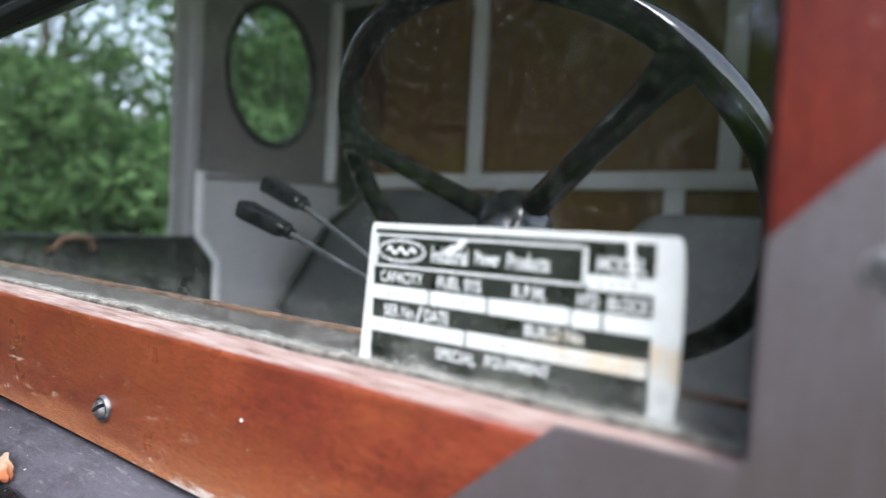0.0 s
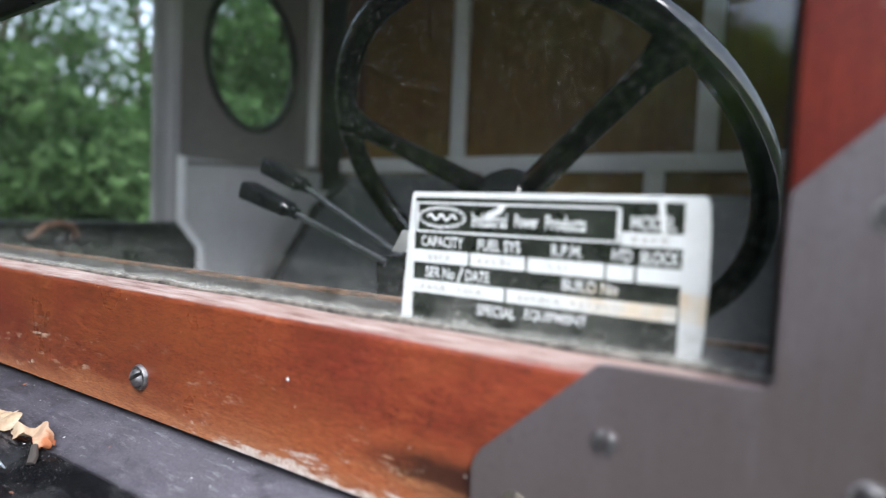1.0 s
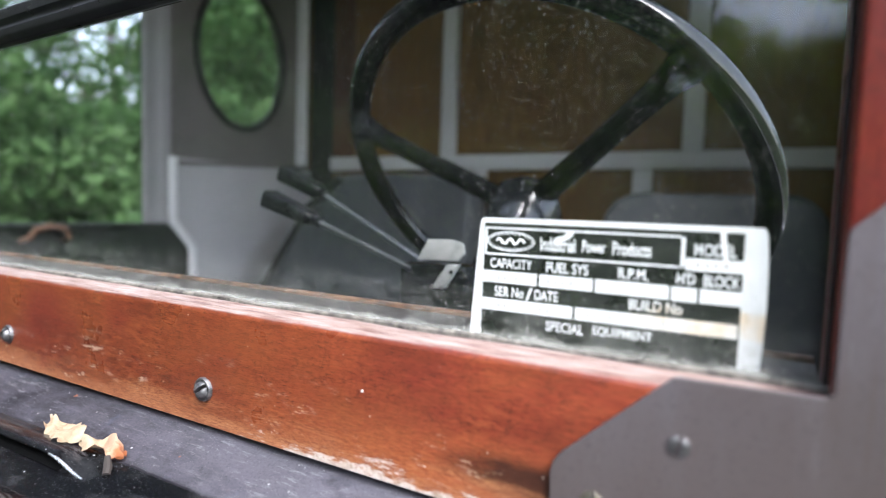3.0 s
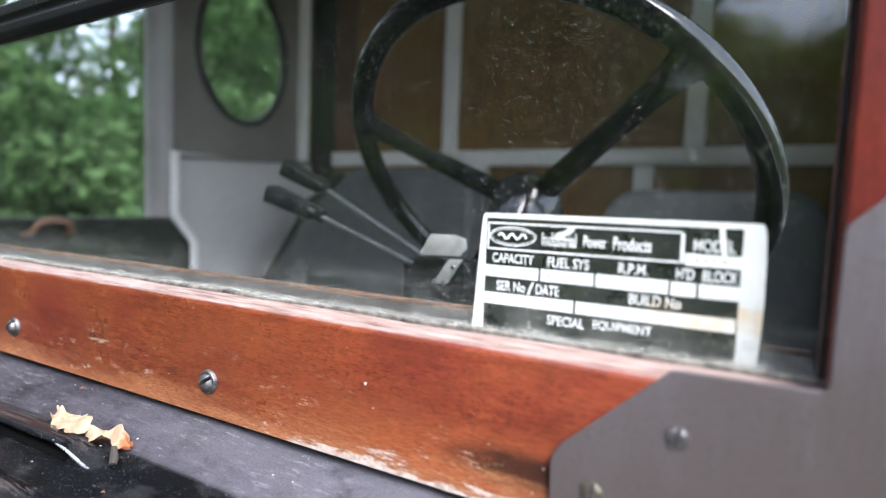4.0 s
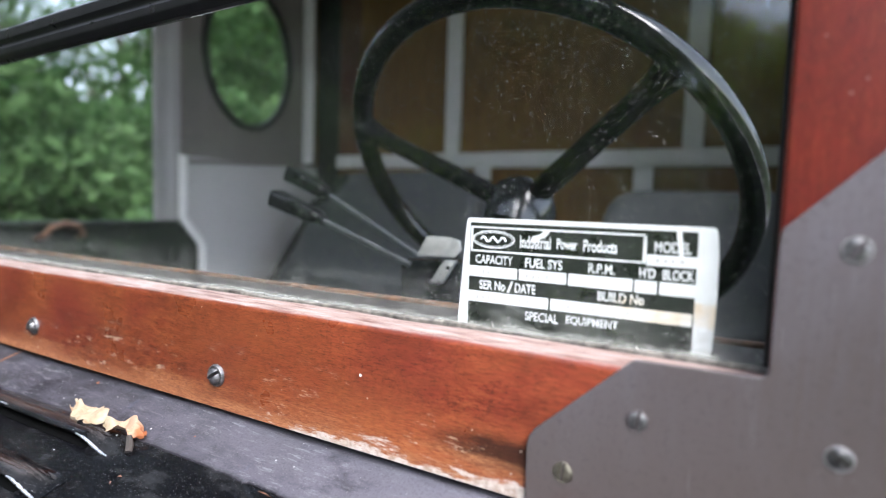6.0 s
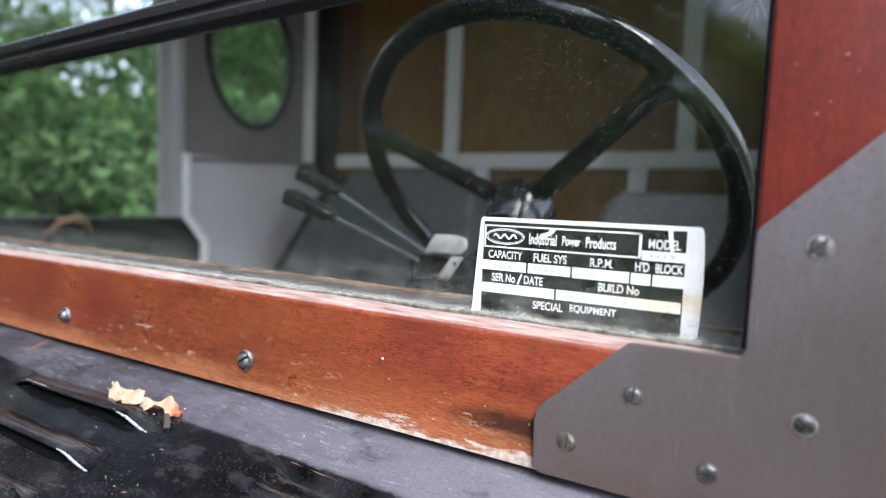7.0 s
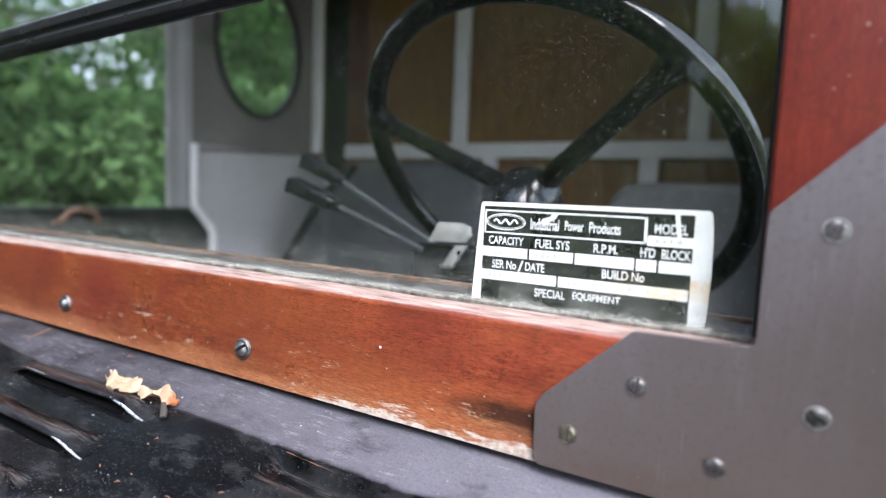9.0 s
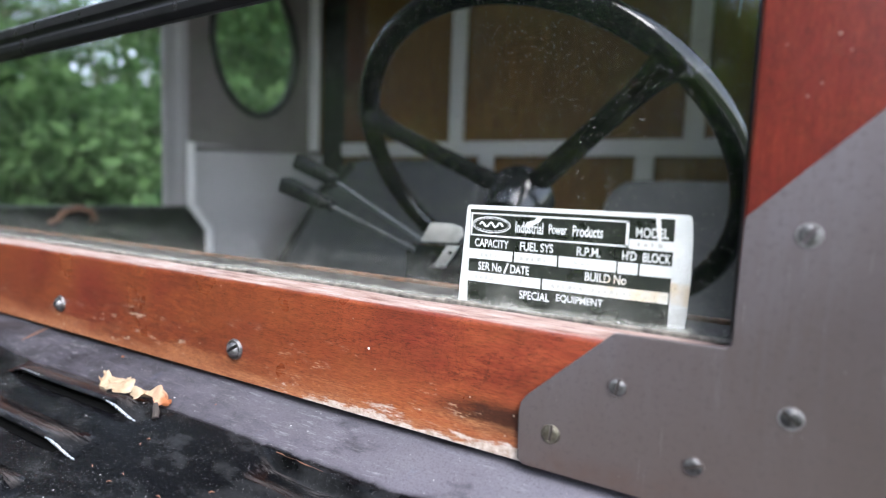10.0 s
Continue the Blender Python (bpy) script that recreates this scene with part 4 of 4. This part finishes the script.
part("batten", box(SIDE - 0.0135, SIDE + 0.028, 1.252, 1.266, 1.500, ROOF, 0.004, 3), LIT_EDGE, side_wall, "vertical batten coloured pale as if lit by the windscreen")
ledge = box(SIDE - 0.0135, SIDE + 0.006, 0.772, 1.300, 1.474, 1.488, 0.004, 2)
for v in ledge.verts:
    v.co.z += 0.05 * (v.co.y - 1.03)
part("ledge", ledge, GREY_WARM, side_wall)

window = tagged(new_at("window_1", (SIDE - 0.02, OY, OZ - OB)), "oval cab side window with black rubber surround", "window", kind="structure")
rim_pts = [(SIDE - 0.012, OY + (OA - 0.004) * math.cos(t), OZ + (OB - 0.004) * math.sin(t)) for t in [2 * math.pi * i / 72 for i in range(72)]]
part("rubber_surround", tube(rim_pts, 0.012, 10, closed=True), BLACK_RUBBER, window, "black rubber surround")
bm = bmesh.new()
bm.faces.new([bm.verts.new((SIDE - 0.028, OY + OA * math.cos(t), OZ + OB * math.sin(t))) for t in [2 * math.pi * i / 72 for i in range(72)]])
ext = bmesh.ops.extrude_face_region(bm, geom=bm.faces[:])
bmesh.ops.translate(bm, vec=(0.004, 0, 0), verts=[g for g in ext["geom"] if isinstance(g, bmesh.types.BMVert)])
pane = part("pane", bm, GLASS_CLEAN, window, "clear oval glass", 0)
pane.visible_shadow = False

door = tagged(new_at("door_1", (SIDE - 0.02, 0.4, 0.0)), "dark painted half-height cab door with brown pull handle", "door", kind="structure")
part("door_panel", box(SIDE - 0.04, SIDE - 0.016, 0.02, 0.8315, 0.0, 1.288, 0.004), DOOR_PAINT, door)
part("door_cap", box(SIDE - 0.045, SIDE - 0.002, 0.02, 0.760, 1.288, 1.3015, 0.005), DOOR_PAINT, door, "dark rounded door top")
part("pull_handle", tube([(SIDE - 0.014, 0.402, 1.262), (SIDE + 0.016, 0.406, 1.270), (SIDE + 0.022, 0.418, 1.290), (SIDE + 0.022, 0.448, 1.298), (SIDE + 0.022, 0.478, 1.290), (SIDE + 0.016, 0.490, 1.270), (SIDE - 0.014, 0.494, 1.262)], [0.006, 0.007, 0.0075, 0.008, 0.0075, 0.007, 0.006], 12), HANDLE_BROWN, door, "brown curved pull handle")
wall("wall_front_pillar", "grey painted front door pillar", GREY, box(SIDE - 0.04, SIDE + 0.02, 0.031, 0.06, 1.302, ROOF, 0.003))

# opposite side of the cab: plain panel with an open door window
RS = 0.262
wall("wall_opposite", "grey painted steel cab side wall", GREY, box(RS, RS + 0.04, 0.031, 1.34, 0.0, 1.30))
wall("wall_opposite_rear", "grey painted steel cab corner panel", GREY, box(RS, RS + 0.04, 0.70, 1.34, 1.3005, ROOF))
wall("wall_opposite_front", "grey painted front door pillar", GREY, box(POST_R + 0.0005, RS + 0.04, -0.018, 0.06, 1.3005, ROOF))

# rear wall: boards behind a pale grey frame
rear = wall("wall_rear", "brown board rear cab wall behind pale grey framing", BOARD, box(SIDE - 0.04, RS + 0.04, BACK + 0.012, BACK + 0.03, 0.0, ROOF))
for x0, x1, z0, z1, mat in ((-1.297, -1.196, 1.420, ROOF, BOARD_BLACK), (-1.195, -1.105, 1.530, ROOF, BOARD_RED), (-1.104, -0.756, 1.530, ROOF, BOARD), (-0.706, -0.063, 1.530, ROOF, BOARD), (-0.017, 0.260, 1.530, ROOF, BOARD),
                            (-1.297, -1.06, 0.46, 1.419, GREY), (-1.059, -0.648, 0.46, 1.483, BOARD), (-0.598, -0.180, 0.46, 1.483, BOARD), (-0.130, 0.260, 0.46, 1.483, BOARD)):
    part("board", box(x0, x1, BACK + 0.004, BACK + 0.0115, z0, z1, 0.001, 1), mat, rear)
part("cross_rail", box(-1.190, RS - 0.001, BACK - 0.016, BACK + 0.0035, 1.484, 1.529, 0.004), GREY_PALE, rear, "pale grey cross rail")
for x, z0, z1 in ((-0.731, 1.5295, ROOF), (-0.040, 1.5295, ROOF), (-0.622, 0.46, 1.4835), (-0.155, 0.46, 1.4835)):
    part("upright", box(x - 0.024, x + 0.024, BACK - 0.016, BACK + 0.0035, z0, z1, 0.004), GREY_PALE, rear, "pale grey upright")
tagged(part("floor", box(SIDE - 0.015, RS, 0.03, BACK + 0.01, FLOOR - 0.04, FLOOR), DOOR_PAINT, None), "dark painted cab floor", "floor", kind="structure")
tagged(part("ceiling", box(SIDE - 0.05, RS + 0.05, -0.05, BACK + 0.06, ROOF + 0.001, ROOF + 0.04), GREY, None), "grey painted cab roof lining", "ceiling", kind="structure")
tagged(part("bulkhead", box(SIDE - 0.014, RS - 0.001, 0.031, 0.05, 0.0, 1.226), DOOR_PAINT, None), "dark painted cab bulkhead under the windscreen", "bulkhead", kind="structure")

# ---- steering wheel ----
wheel = thing("steering_wheel", "black three-spoke steering wheel with dark hub on a raked column", "steering wheel", (-0.110, 0.382, 1.388))
TILT, PAN = radians(42.0), radians(6.7)
axis_n = Vector((math.sin(PAN) * math.cos(TILT), math.cos(PAN) * math.cos(TILT), math.sin(TILT)))
axis_u = Vector((math.cos(PAN), -math.sin(PAN), 0))
axis_v = axis_n.cross(axis_u) * 1.0
if axis_v.z < 0:
    axis_v = -axis_v
CW = Vector((-0.110, 0.382, 1.388))
RW = 0.2365


def on_wheel(r, deg, h=0.0):
    a = radians(deg)
    return CW + axis_u * (r * math.cos(a)) + axis_v * (r * math.sin(a)) + axis_n * h


part("rim", tube([on_wheel(RW, 360 * i / 120) for i in range(120)], 0.0136, 16, closed=True), WHEEL_BLACK, wheel, "black moulded rim")
for deg in (37.2, 154.6, 275.9):
    # each spoke swells into a web where it meets the rim
    radii = [0.0175, 0.0170, 0.0160, 0.0155, 0.0158, 0.0175, 0.0215, 0.0265]
    pts = [on_wheel(r, deg, -0.034 * (1 - r / RW)) for r in (0.02, 0.06, 0.10, 0.14, 0.18, 0.205, 0.220, 0.232)]
    part("spoke", tube(pts, radii, 14, flat=0.72), WHEEL_BLACK, wheel)
to_axis = Matrix.Translation(CW - axis_n * 0.032) @ axis_n.to_track_quat("Z", "Y").to_matrix().to_4x4()
part("hub", lathe([(0.0, -0.045), (0.030, -0.045), (0.034, -0.035), (0.040, -0.012), (0.041, 0.004), (0.035, 0.016), (0.024, 0.022), (0.0, 0.023)], to_axis, 36), HUB_GREY, wheel, "dark grey rounded hub")
part("column", tube([CW - axis_n * 0.07, CW - axis_n * 0.34], 0.021, 20), WHEEL_BLACK, wheel, "black steering column")

# ---- column levers and bracket ----
bracket = thing("lever_bracket", "zinc lever bracket clamped on the steering column", "bracket", (-0.15, 0.2, 1.29))
part("cap_plate", prism([(-0.158, 1.3165), (-0.116, 1.3175), (-0.109, 1.325), (-0.111, 1.3335), (-0.122, 1.3365), (-0.147, 1.3360)], "y", 0.2035, 0.2065, 0.001, 2), ZINC, bracket, "dull grey plate")
part("lug", prism([(-0.139, 1.2920), (-0.126, 1.2925), (-0.111, 1.3150), (-0.124, 1.3145)], "y", 0.198, 0.203, 0.001, 2), ZINC, bracket, "bright bent lug")
for x, z in ((-0.137, 1.2935), (-0.128, 1.2935)):
    part("rivet", lathe([(0.0024, 0), (0.002, 0.0014), (0.0, 0.002)], Matrix.Translation((x, 0.198, z)) @ Matrix.Rotation(radians(90), 4, "X"), 12), STEEL, bracket)
# black disc imitates the dark of a hole; the lug is not pierced
part("lug_hole_disc", lathe([(0.0020, 0.0004), (0.0, 0.0004)], Matrix.Translation((-0.119, 0.198, 1.308)) @ Matrix.Rotation(radians(90), 4, "X"), 12), WHEEL_BLACK, bracket)
part("clamp_body", box(-0.185, -0.115, 0.215, 0.262, 1.262, 1.312, 0.006), HUB_GREY, bracket, "dark clamp body")
part("clamp_arm", box(-0.135, -0.075, 0.216, 0.250, 1.264, 1.290, 0.005), HUB_GREY, bracket)


def lever(tip, neck, root, label):
    tip, neck, root = Vector(tip), Vector(neck), Vector(root)
    ob = thing("control_lever", label, "lever", root, "column levers")
    d = (neck - tip).normalized()
    n = 14
    length = (neck - tip).length
    side = d.cross(Vector((0, 0, 1))).normalized()
    up = side.cross(d)
    bm = bmesh.new()
    rings = []
    for i in range(n + 1):
        q = i / n
        end = min(1.0, q * 10 + 0.55, (1 - q) * 10 + 0.7)
        wide, tall = (0.0125 - 0.002 * q) * end, (0.0098 - 0.0022 * q) * end
        ring_pts = []
        for j in range(20):
            a = 2 * math.pi * j / 20
            ca, sa = math.cos(a), math.sin(a)
            ring_pts.append(bm.verts.new(tip + d * (length * q) + side * (wide * math.copysign(abs(ca) ** 0.45, ca)) + up * (tall * math.copysign(abs(sa) ** 0.45, sa))))
        rings.append(ring_pts)
    for a, b in zip(rings, rings[1:]):
        for j in range(20):
            bm.faces.new((a[j], a[(j + 1) % 20], b[(j + 1) % 20], b[j]))
    bm.faces.new(rings[0])
    bm.faces.new(rings[-1])
    part("grip", bm, LEVER_BLACK, ob, "black square-edged grip")
    part("collar", tube([neck - d * 0.002, neck + d * 0.007], 0.0060, 14), LEVER_BLACK, ob)
    part("rod", tube([neck, neck + (root - neck) * 0.5, root], 0.0031, 12), ROD, ob, "dull steel rod")
    return ob


lever((-0.353, 0.205, 1.3700), (-0.284, 0.205, 1.3480), (-0.172, 0.216, 1.3050), "column lever with black grip, lower of two")
lever((-0.384, 0.260, 1.4010), (-0.322, 0.258, 1.3770), (-0.165, 0.240, 1.3060), "column lever with black grip, upper of two")

# ---- seats ----
def seat(x0, x1, top, y, label, splay=0.0):
    ob = thing("cab_seat", label, "seat", ((x0 + x1) / 2, y, FLOOR), "cab seats")
    r = 0.075
    outline = [(x0, 0.93), (x0, top - r)]
    outline += [(x0 + r - r * math.cos(t), top - r + r * math.sin(t)) for t in (0.3, 0.6, 0.9, 1.2, 1.57)]
    outline += [(x1 - r + r * math.sin(t), top - r + r * math.cos(t)) for t in (0.0, 0.3, 0.6, 0.9, 1.2)]
    outline += [(x1, top - r), (x1, 0.93)]
    bm = prism(outline, "y", y, y + 0.10, 0.022, 4)
    for v in bm.verts:
        v.co.y += 0.13 * (v.co.z - 0.93)
        if v.co.x < (x0 + x1) / 2:
            v.co.x -= splay * max(0.0, top - v.co.z)
    part("backrest", bm, SEAT_CLOTH, ob)
    if splay:
        edge = [(x0 + 0.045, top - 0.012), (x0 + 0.012, top - 0.045), (x0 - splay * 0.10 - 0.002, top - 0.10), (x0 - splay * 0.18, top - 0.18), (x0 - splay * 0.26, top - 0.26), (x0 - splay * 0.36, top - 0.36)]
        part("edge_strip", tube([(px, y + 0.13 * (pz - 0.93), pz) for px, pz in edge], 0.014, 10), BLACK_RUBBER, ob, "black strip along the backrest edge")
    part("cushion", box(x0 + 0.004, x1 - 0.004, y - 0.42, y + 0.06, 0.80, 0.925, 0.03, 4), SEAT_CLOTH, ob)
    part("base", box(x0 + 0.04, x1 - 0.04, y - 0.36, y + 0.08, FLOOR, 0.80, 0.01), DOOR_PAINT, ob)
    return ob


seat(-0.955, -0.500, 1.455, 0.945, "dark grey vinyl passenger seat with rounded backrest", 0.62)
seat(-0.185, 0.235, 1.412, 0.945, "dark grey vinyl driver's seat with rounded backrest")

# dried splash on the glass
splash_rnd = random.Random(9)
splash = thing("dried_splash", "dried white splash mark on the windscreen glass", "splash mark", (0.134, -0.0022, 1.46))
for i in range(11):
    a = radians(-150 + 9 * i + splash_rnd.uniform(-4, 4))
    ln = splash_rnd.uniform(0.007, 0.020)
    far = splash_rnd.uniform(0.2, 0.55)
    pts = [(0.1345 + math.cos(a) * ln * q, -0.0022, 1.4670 + math.sin(a) * ln * q) for q in (far, far + 0.2, 0.9, 1.0)]
    part("streak", tube(pts, [0.00012, 0.00022, 0.00016, 0.0003], 5), TYPED, splash)

# ---- outside: ground and woods ----
ground = tagged(part("ground", grid(lambda u, v: ((u - 0.5) * 900, (v - 0.5) * 900, -0.002), 8, 8), GROUND, None), "grassy woodland ground", "ground", kind="structure")


def leaf_cloud(name, centres, radii, count, size, seed, material):
    """Many small folded leaves gathered in uneven clumps."""
    rng = np.random.default_rng(seed)
    centres, radii = np.array(centres), np.array(radii)
    pick = rng.choice(len(centres), count, p=radii ** 2 / (radii ** 2).sum())
    d = rng.normal(size=(count, 3))
    d /= np.linalg.norm(d, axis=1)[:, None]
    r = radii[pick] * rng.random(count) ** 0.45
    p = centres[pick] + d * r[:, None] * np.array([1, 1, 0.75])
    p[:, 2] = np.maximum(p[:, 2], 0.05)
    a = rng.normal(size=(count, 3)) + np.array([0, 0, -0.3])
    a /= np.linalg.norm(a, axis=1)[:, None]
    b = np.cross(a, rng.normal(size=(count, 3)) + np.array([0, 0, 1.0]))
    b /= np.linalg.norm(b, axis=1)[:, None]
    s = size * (0.6 + 0.8 * rng.random(count))[:, None]
    verts = np.stack([p - a * s, p + b * s * 0.45, p + a * s, p - b * s * 0.45], 1).reshape(-1, 3)
    faces = np.arange(count * 4).reshape(-1, 4)
    me = bpy.data.meshes.new(name)
    me.from_pydata(verts.tolist(), [], faces.tolist())
    me.materials.append(material)
    return me


def tree(seed, height, spread, low, count, material, label):
    rnd = random.Random(seed)
    ob = thing("tree", label, "tree", (0, 0, 0), "woodland trees")
    lean = [(rnd.uniform(-0.2, 0.2), rnd.uniform(-0.2, 0.2)) for _ in range(2)]
    pts, rad = [], []
    for i in range(9):
        s = i / 8
        pts.append((lean[0][0] * s * 2 + 0.1 * math.sin(s * 6 + seed), lean[0][1] * s * 2 + 0.1 * math.cos(s * 5 + seed), height * 0.9 * s - 0.05))
        rad.append(0.16 * (1 - 0.85 * s) + 0.06 * math.exp(-s * 18))
    part("trunk", tube(pts, rad, 10), BARK, ob)
    centres, radii = [], []
    for i in range(13):
        s = low + (0.95 - low) * (i + 0.5) / 13
        k = int(s * 8)
        base = Vector(pts[k])
        ang = i * 2.4 + seed
        reach = spread * (0.55 + 0.6 * rnd.random()) * (1.15 - 0.7 * abs(s - 0.45))
        tip = base + Vector((math.cos(ang) * reach, math.sin(ang) * reach, reach * rnd.uniform(0.0, 0.5)))
        part("limb", tube([base, base.lerp(tip, 0.5) + Vector((0, 0, 0.12)), tip], [0.05, 0.032, 0.012], 6), BARK, ob)
        for q in (0.45, 0.75, 1.0):
            c = base.lerp(tip, q)
            centres.append((c.x + rnd.uniform(-0.3, 0.3), c.y + rnd.uniform(-0.3, 0.3), c.z + rnd.uniform(-0.3, 0.3)))
            radii.append(spread * rnd.uniform(0.22, 0.42))
    part("crown", leaf_cloud("crown", centres, radii, count, 0.082, seed, material), material, ob)
    return ob


def shrub(seed, count, material, label):
    rnd = random.Random(seed)
    ob = thing("shrub", label, "shrub", (0, 0, 0), "woodland shrubs")
    centres, radii = [], []
    for i in range(9):
        a = rnd.uniform(0, 6.28)
        r = rnd.uniform(0.1, 0.9)
        tip = (math.cos(a) * r, math.sin(a) * r, rnd.uniform(0.5, 1.9))
        part("stem", tube([(0.05 * math.cos(a), 0.05 * math.sin(a), -0.03), (tip[0] * 0.4, tip[1] * 0.4, tip[2] * 0.6), tip], [0.02, 0.014, 0.006], 5), BARK, ob)
        centres += [tip, (tip[0] * 0.7, tip[1] * 0.7, tip[2] * 0.5)]
        radii += [rnd.uniform(0.35, 0.6), rnd.uniform(0.35, 0.55)]
    part("foliage", leaf_cloud("foliage", centres, radii, count, 0.066, seed, material), material, ob)
    return ob


TREES = [tree(3, 7.5, 2.3, 0.16, 13500, LEAVES, "leafy green broadleaf tree at the wood edge"),
         tree(8, 9.0, 2.6, 0.2, 13500, LEAVES_DARK, "tall dark green broadleaf tree"),
         tree(14, 6.2, 2.0, 0.12, 13000, LEAVES, "young bright green broadleaf tree")]
LEAFY = tree(8, 9.0, 2.6, 0.2, 15000, LEAVES_LIT, "tall green broadleaf tree facing the windscreen, leaves coloured as if lit")
SPARSE = tree(27, 8.0, 2.2, 0.2, 3000, LEAVES, "thin-crowned green broadleaf tree with sky between its leaves")
SHRUBS = [shrub(21, 11000, LEAVES, "bright green leafy shrub under the trees"), shrub(33, 11000, LEAVES_DARK, "dark green leafy shrub under the trees")]
LIT_SHRUB = shrub(45, 9000, LEAVES_LIT, "green leafy shrub facing the windscreen, leaves coloured as if lit")


def place(ob, x, y, turn, size, first):
    m = Matrix.Translation((x, y, 0)) @ Matrix.Rotation(turn, 4, "Z")
    if first:
        ob.matrix_basis = m @ Matrix.Scale(size, 4)
    else:
        made = copy_thing(ob, m)
        made.scale = (size, size, size)


rnd = random.Random(5)
used = set()
sparse_used = False
for ring_r, count, kinds in ((5.6, 20, SHRUBS), (7.0, 24, SHRUBS), (8.6, 16, TREES), (12.0, 22, TREES), (10.0, 26, SHRUBS), (17.0, 28, TREES)):
    for i in range(count):
        a = 2 * math.pi * (i + rnd.uniform(-0.3, 0.3)) / count
        r = ring_r * rnd.uniform(0.88, 1.12)
        if kinds is TREES and abs(a - 4.71) < 0.2:
            continue
        if math.cos(a) > (0.55 if ring_r < 15 else 0.8) or kinds is TREES and 2.36 < a < 2.98:
            if ring_r > 11 and math.cos(a) < 0:
                place(SPARSE, -0.5 + r * math.cos(a), 0.3 + r * math.sin(a), rnd.uniform(0, 6.28), 0.9, not sparse_used)
                sparse_used = True
            continue
        src = kinds[(i * 7 + int(ring_r)) % len(kinds)]
        place(src, -0.5 + r * math.cos(a), 0.3 + r * math.sin(a), rnd.uniform(0, 6.28), rnd.uniform(0.85, 1.2), src.name not in used)
        used.add(src.name)

for i, (x, y, size) in enumerate(((-6.3, 7.3, 1.0), (-9.0, 9.4, 1.2), (-5.2, 8.2, 1.1), (-8.2, 7.2, 0.9), (-4.2, -7.6, 1.1), (-6.2, -6.8, 1.0), (-5.4, -9.6, 1.25), (-2.6, -8.8, 1.1), (-8.4, -8.0, 1.2), (-7.6, -4.6, 1.0))):
    place(TREES[1], x, y, 1.7 * i, size, False)
# out of view; brightened leaves and heights shape what the windscreen reflects
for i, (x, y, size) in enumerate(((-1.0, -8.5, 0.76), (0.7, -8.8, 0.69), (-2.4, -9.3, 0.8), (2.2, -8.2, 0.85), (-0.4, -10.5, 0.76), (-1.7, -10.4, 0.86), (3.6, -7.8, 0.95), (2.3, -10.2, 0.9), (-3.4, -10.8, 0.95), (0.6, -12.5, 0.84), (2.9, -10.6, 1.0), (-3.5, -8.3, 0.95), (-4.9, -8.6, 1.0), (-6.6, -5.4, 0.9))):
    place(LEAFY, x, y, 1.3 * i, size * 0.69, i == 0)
for i, (x, y, size) in enumerate(((-6.6, 3.3, 1.0), (-8.4, 4.3, 1.05), (-7.4, 2.6, 0.95), (-9.4, 3.4, 1.1), (-7.7, 4.1, 1.12), (-8.6, 3.7, 1.15), (-8.0, 4.9, 1.15), (-9.2, 4.6, 1.25), (-9.6, 4.9, 1.42), (-10.0, 4.1, 1.45), (-10.3, 3.3, 1.45), (-9.0, 5.7, 1.4), (-10.5, 2.4, 1.45), (-8.4, 6.4, 1.4))):
    place(SHRUBS[1], x, y, 1.9 * i, size, False)
for i, (x, y, size) in enumerate(((-13.5, 5.2, 1.0), (-12.5, 7.4, 1.0))):
    place(SPARSE, x, y, 2.3 * i, size, False)
for i, (x, y, size) in enumerate(((-5.6, 5.2, 1.25), (-7.4, 5.4, 1.3))):
    place(SHRUBS[1], x, y, 2.1 * i, size, False)
# out of view; leaf colour brightened for the windscreen's reflection
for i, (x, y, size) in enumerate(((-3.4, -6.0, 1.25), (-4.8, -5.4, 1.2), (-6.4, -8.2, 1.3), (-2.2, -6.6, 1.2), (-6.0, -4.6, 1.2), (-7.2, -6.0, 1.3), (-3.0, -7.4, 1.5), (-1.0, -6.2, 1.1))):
    place(LIT_SHRUB, x, y, 2.1 * i, size, i == 0)

rng = np.random.default_rng(4)
count = 30000
ang = rng.random(count) * 2 * np.pi
rad = 2.2 + 14 * rng.random(count) ** 0.7
px, py = -0.5 + rad * np.cos(ang), 0.3 + rad * np.sin(ang)
hgt = 0.06 + 0.14 * rng.random(count)
lx, ly = rng.normal(size=count) * 0.04, rng.normal(size=count) * 0.04
wx, wy = 0.008 * np.cos(ang * 7), 0.008 * np.sin(ang * 7)
blades = np.stack([np.stack([px - wx, py - wy, px * 0 - 0.01], 1), np.stack([px + wx, py + wy, px * 0 - 0.01], 1), np.stack([px + lx, py + ly, hgt], 1)], 1).reshape(-1, 3)
me = bpy.data.meshes.new("grass")
me.from_pydata(blades.tolist(), [], np.arange(count * 3).reshape(-1, 3).tolist())
me.materials.append(GRASS)
tagged(new("grass", me), "rough green grass on the ground", "grass", kind="stuff")
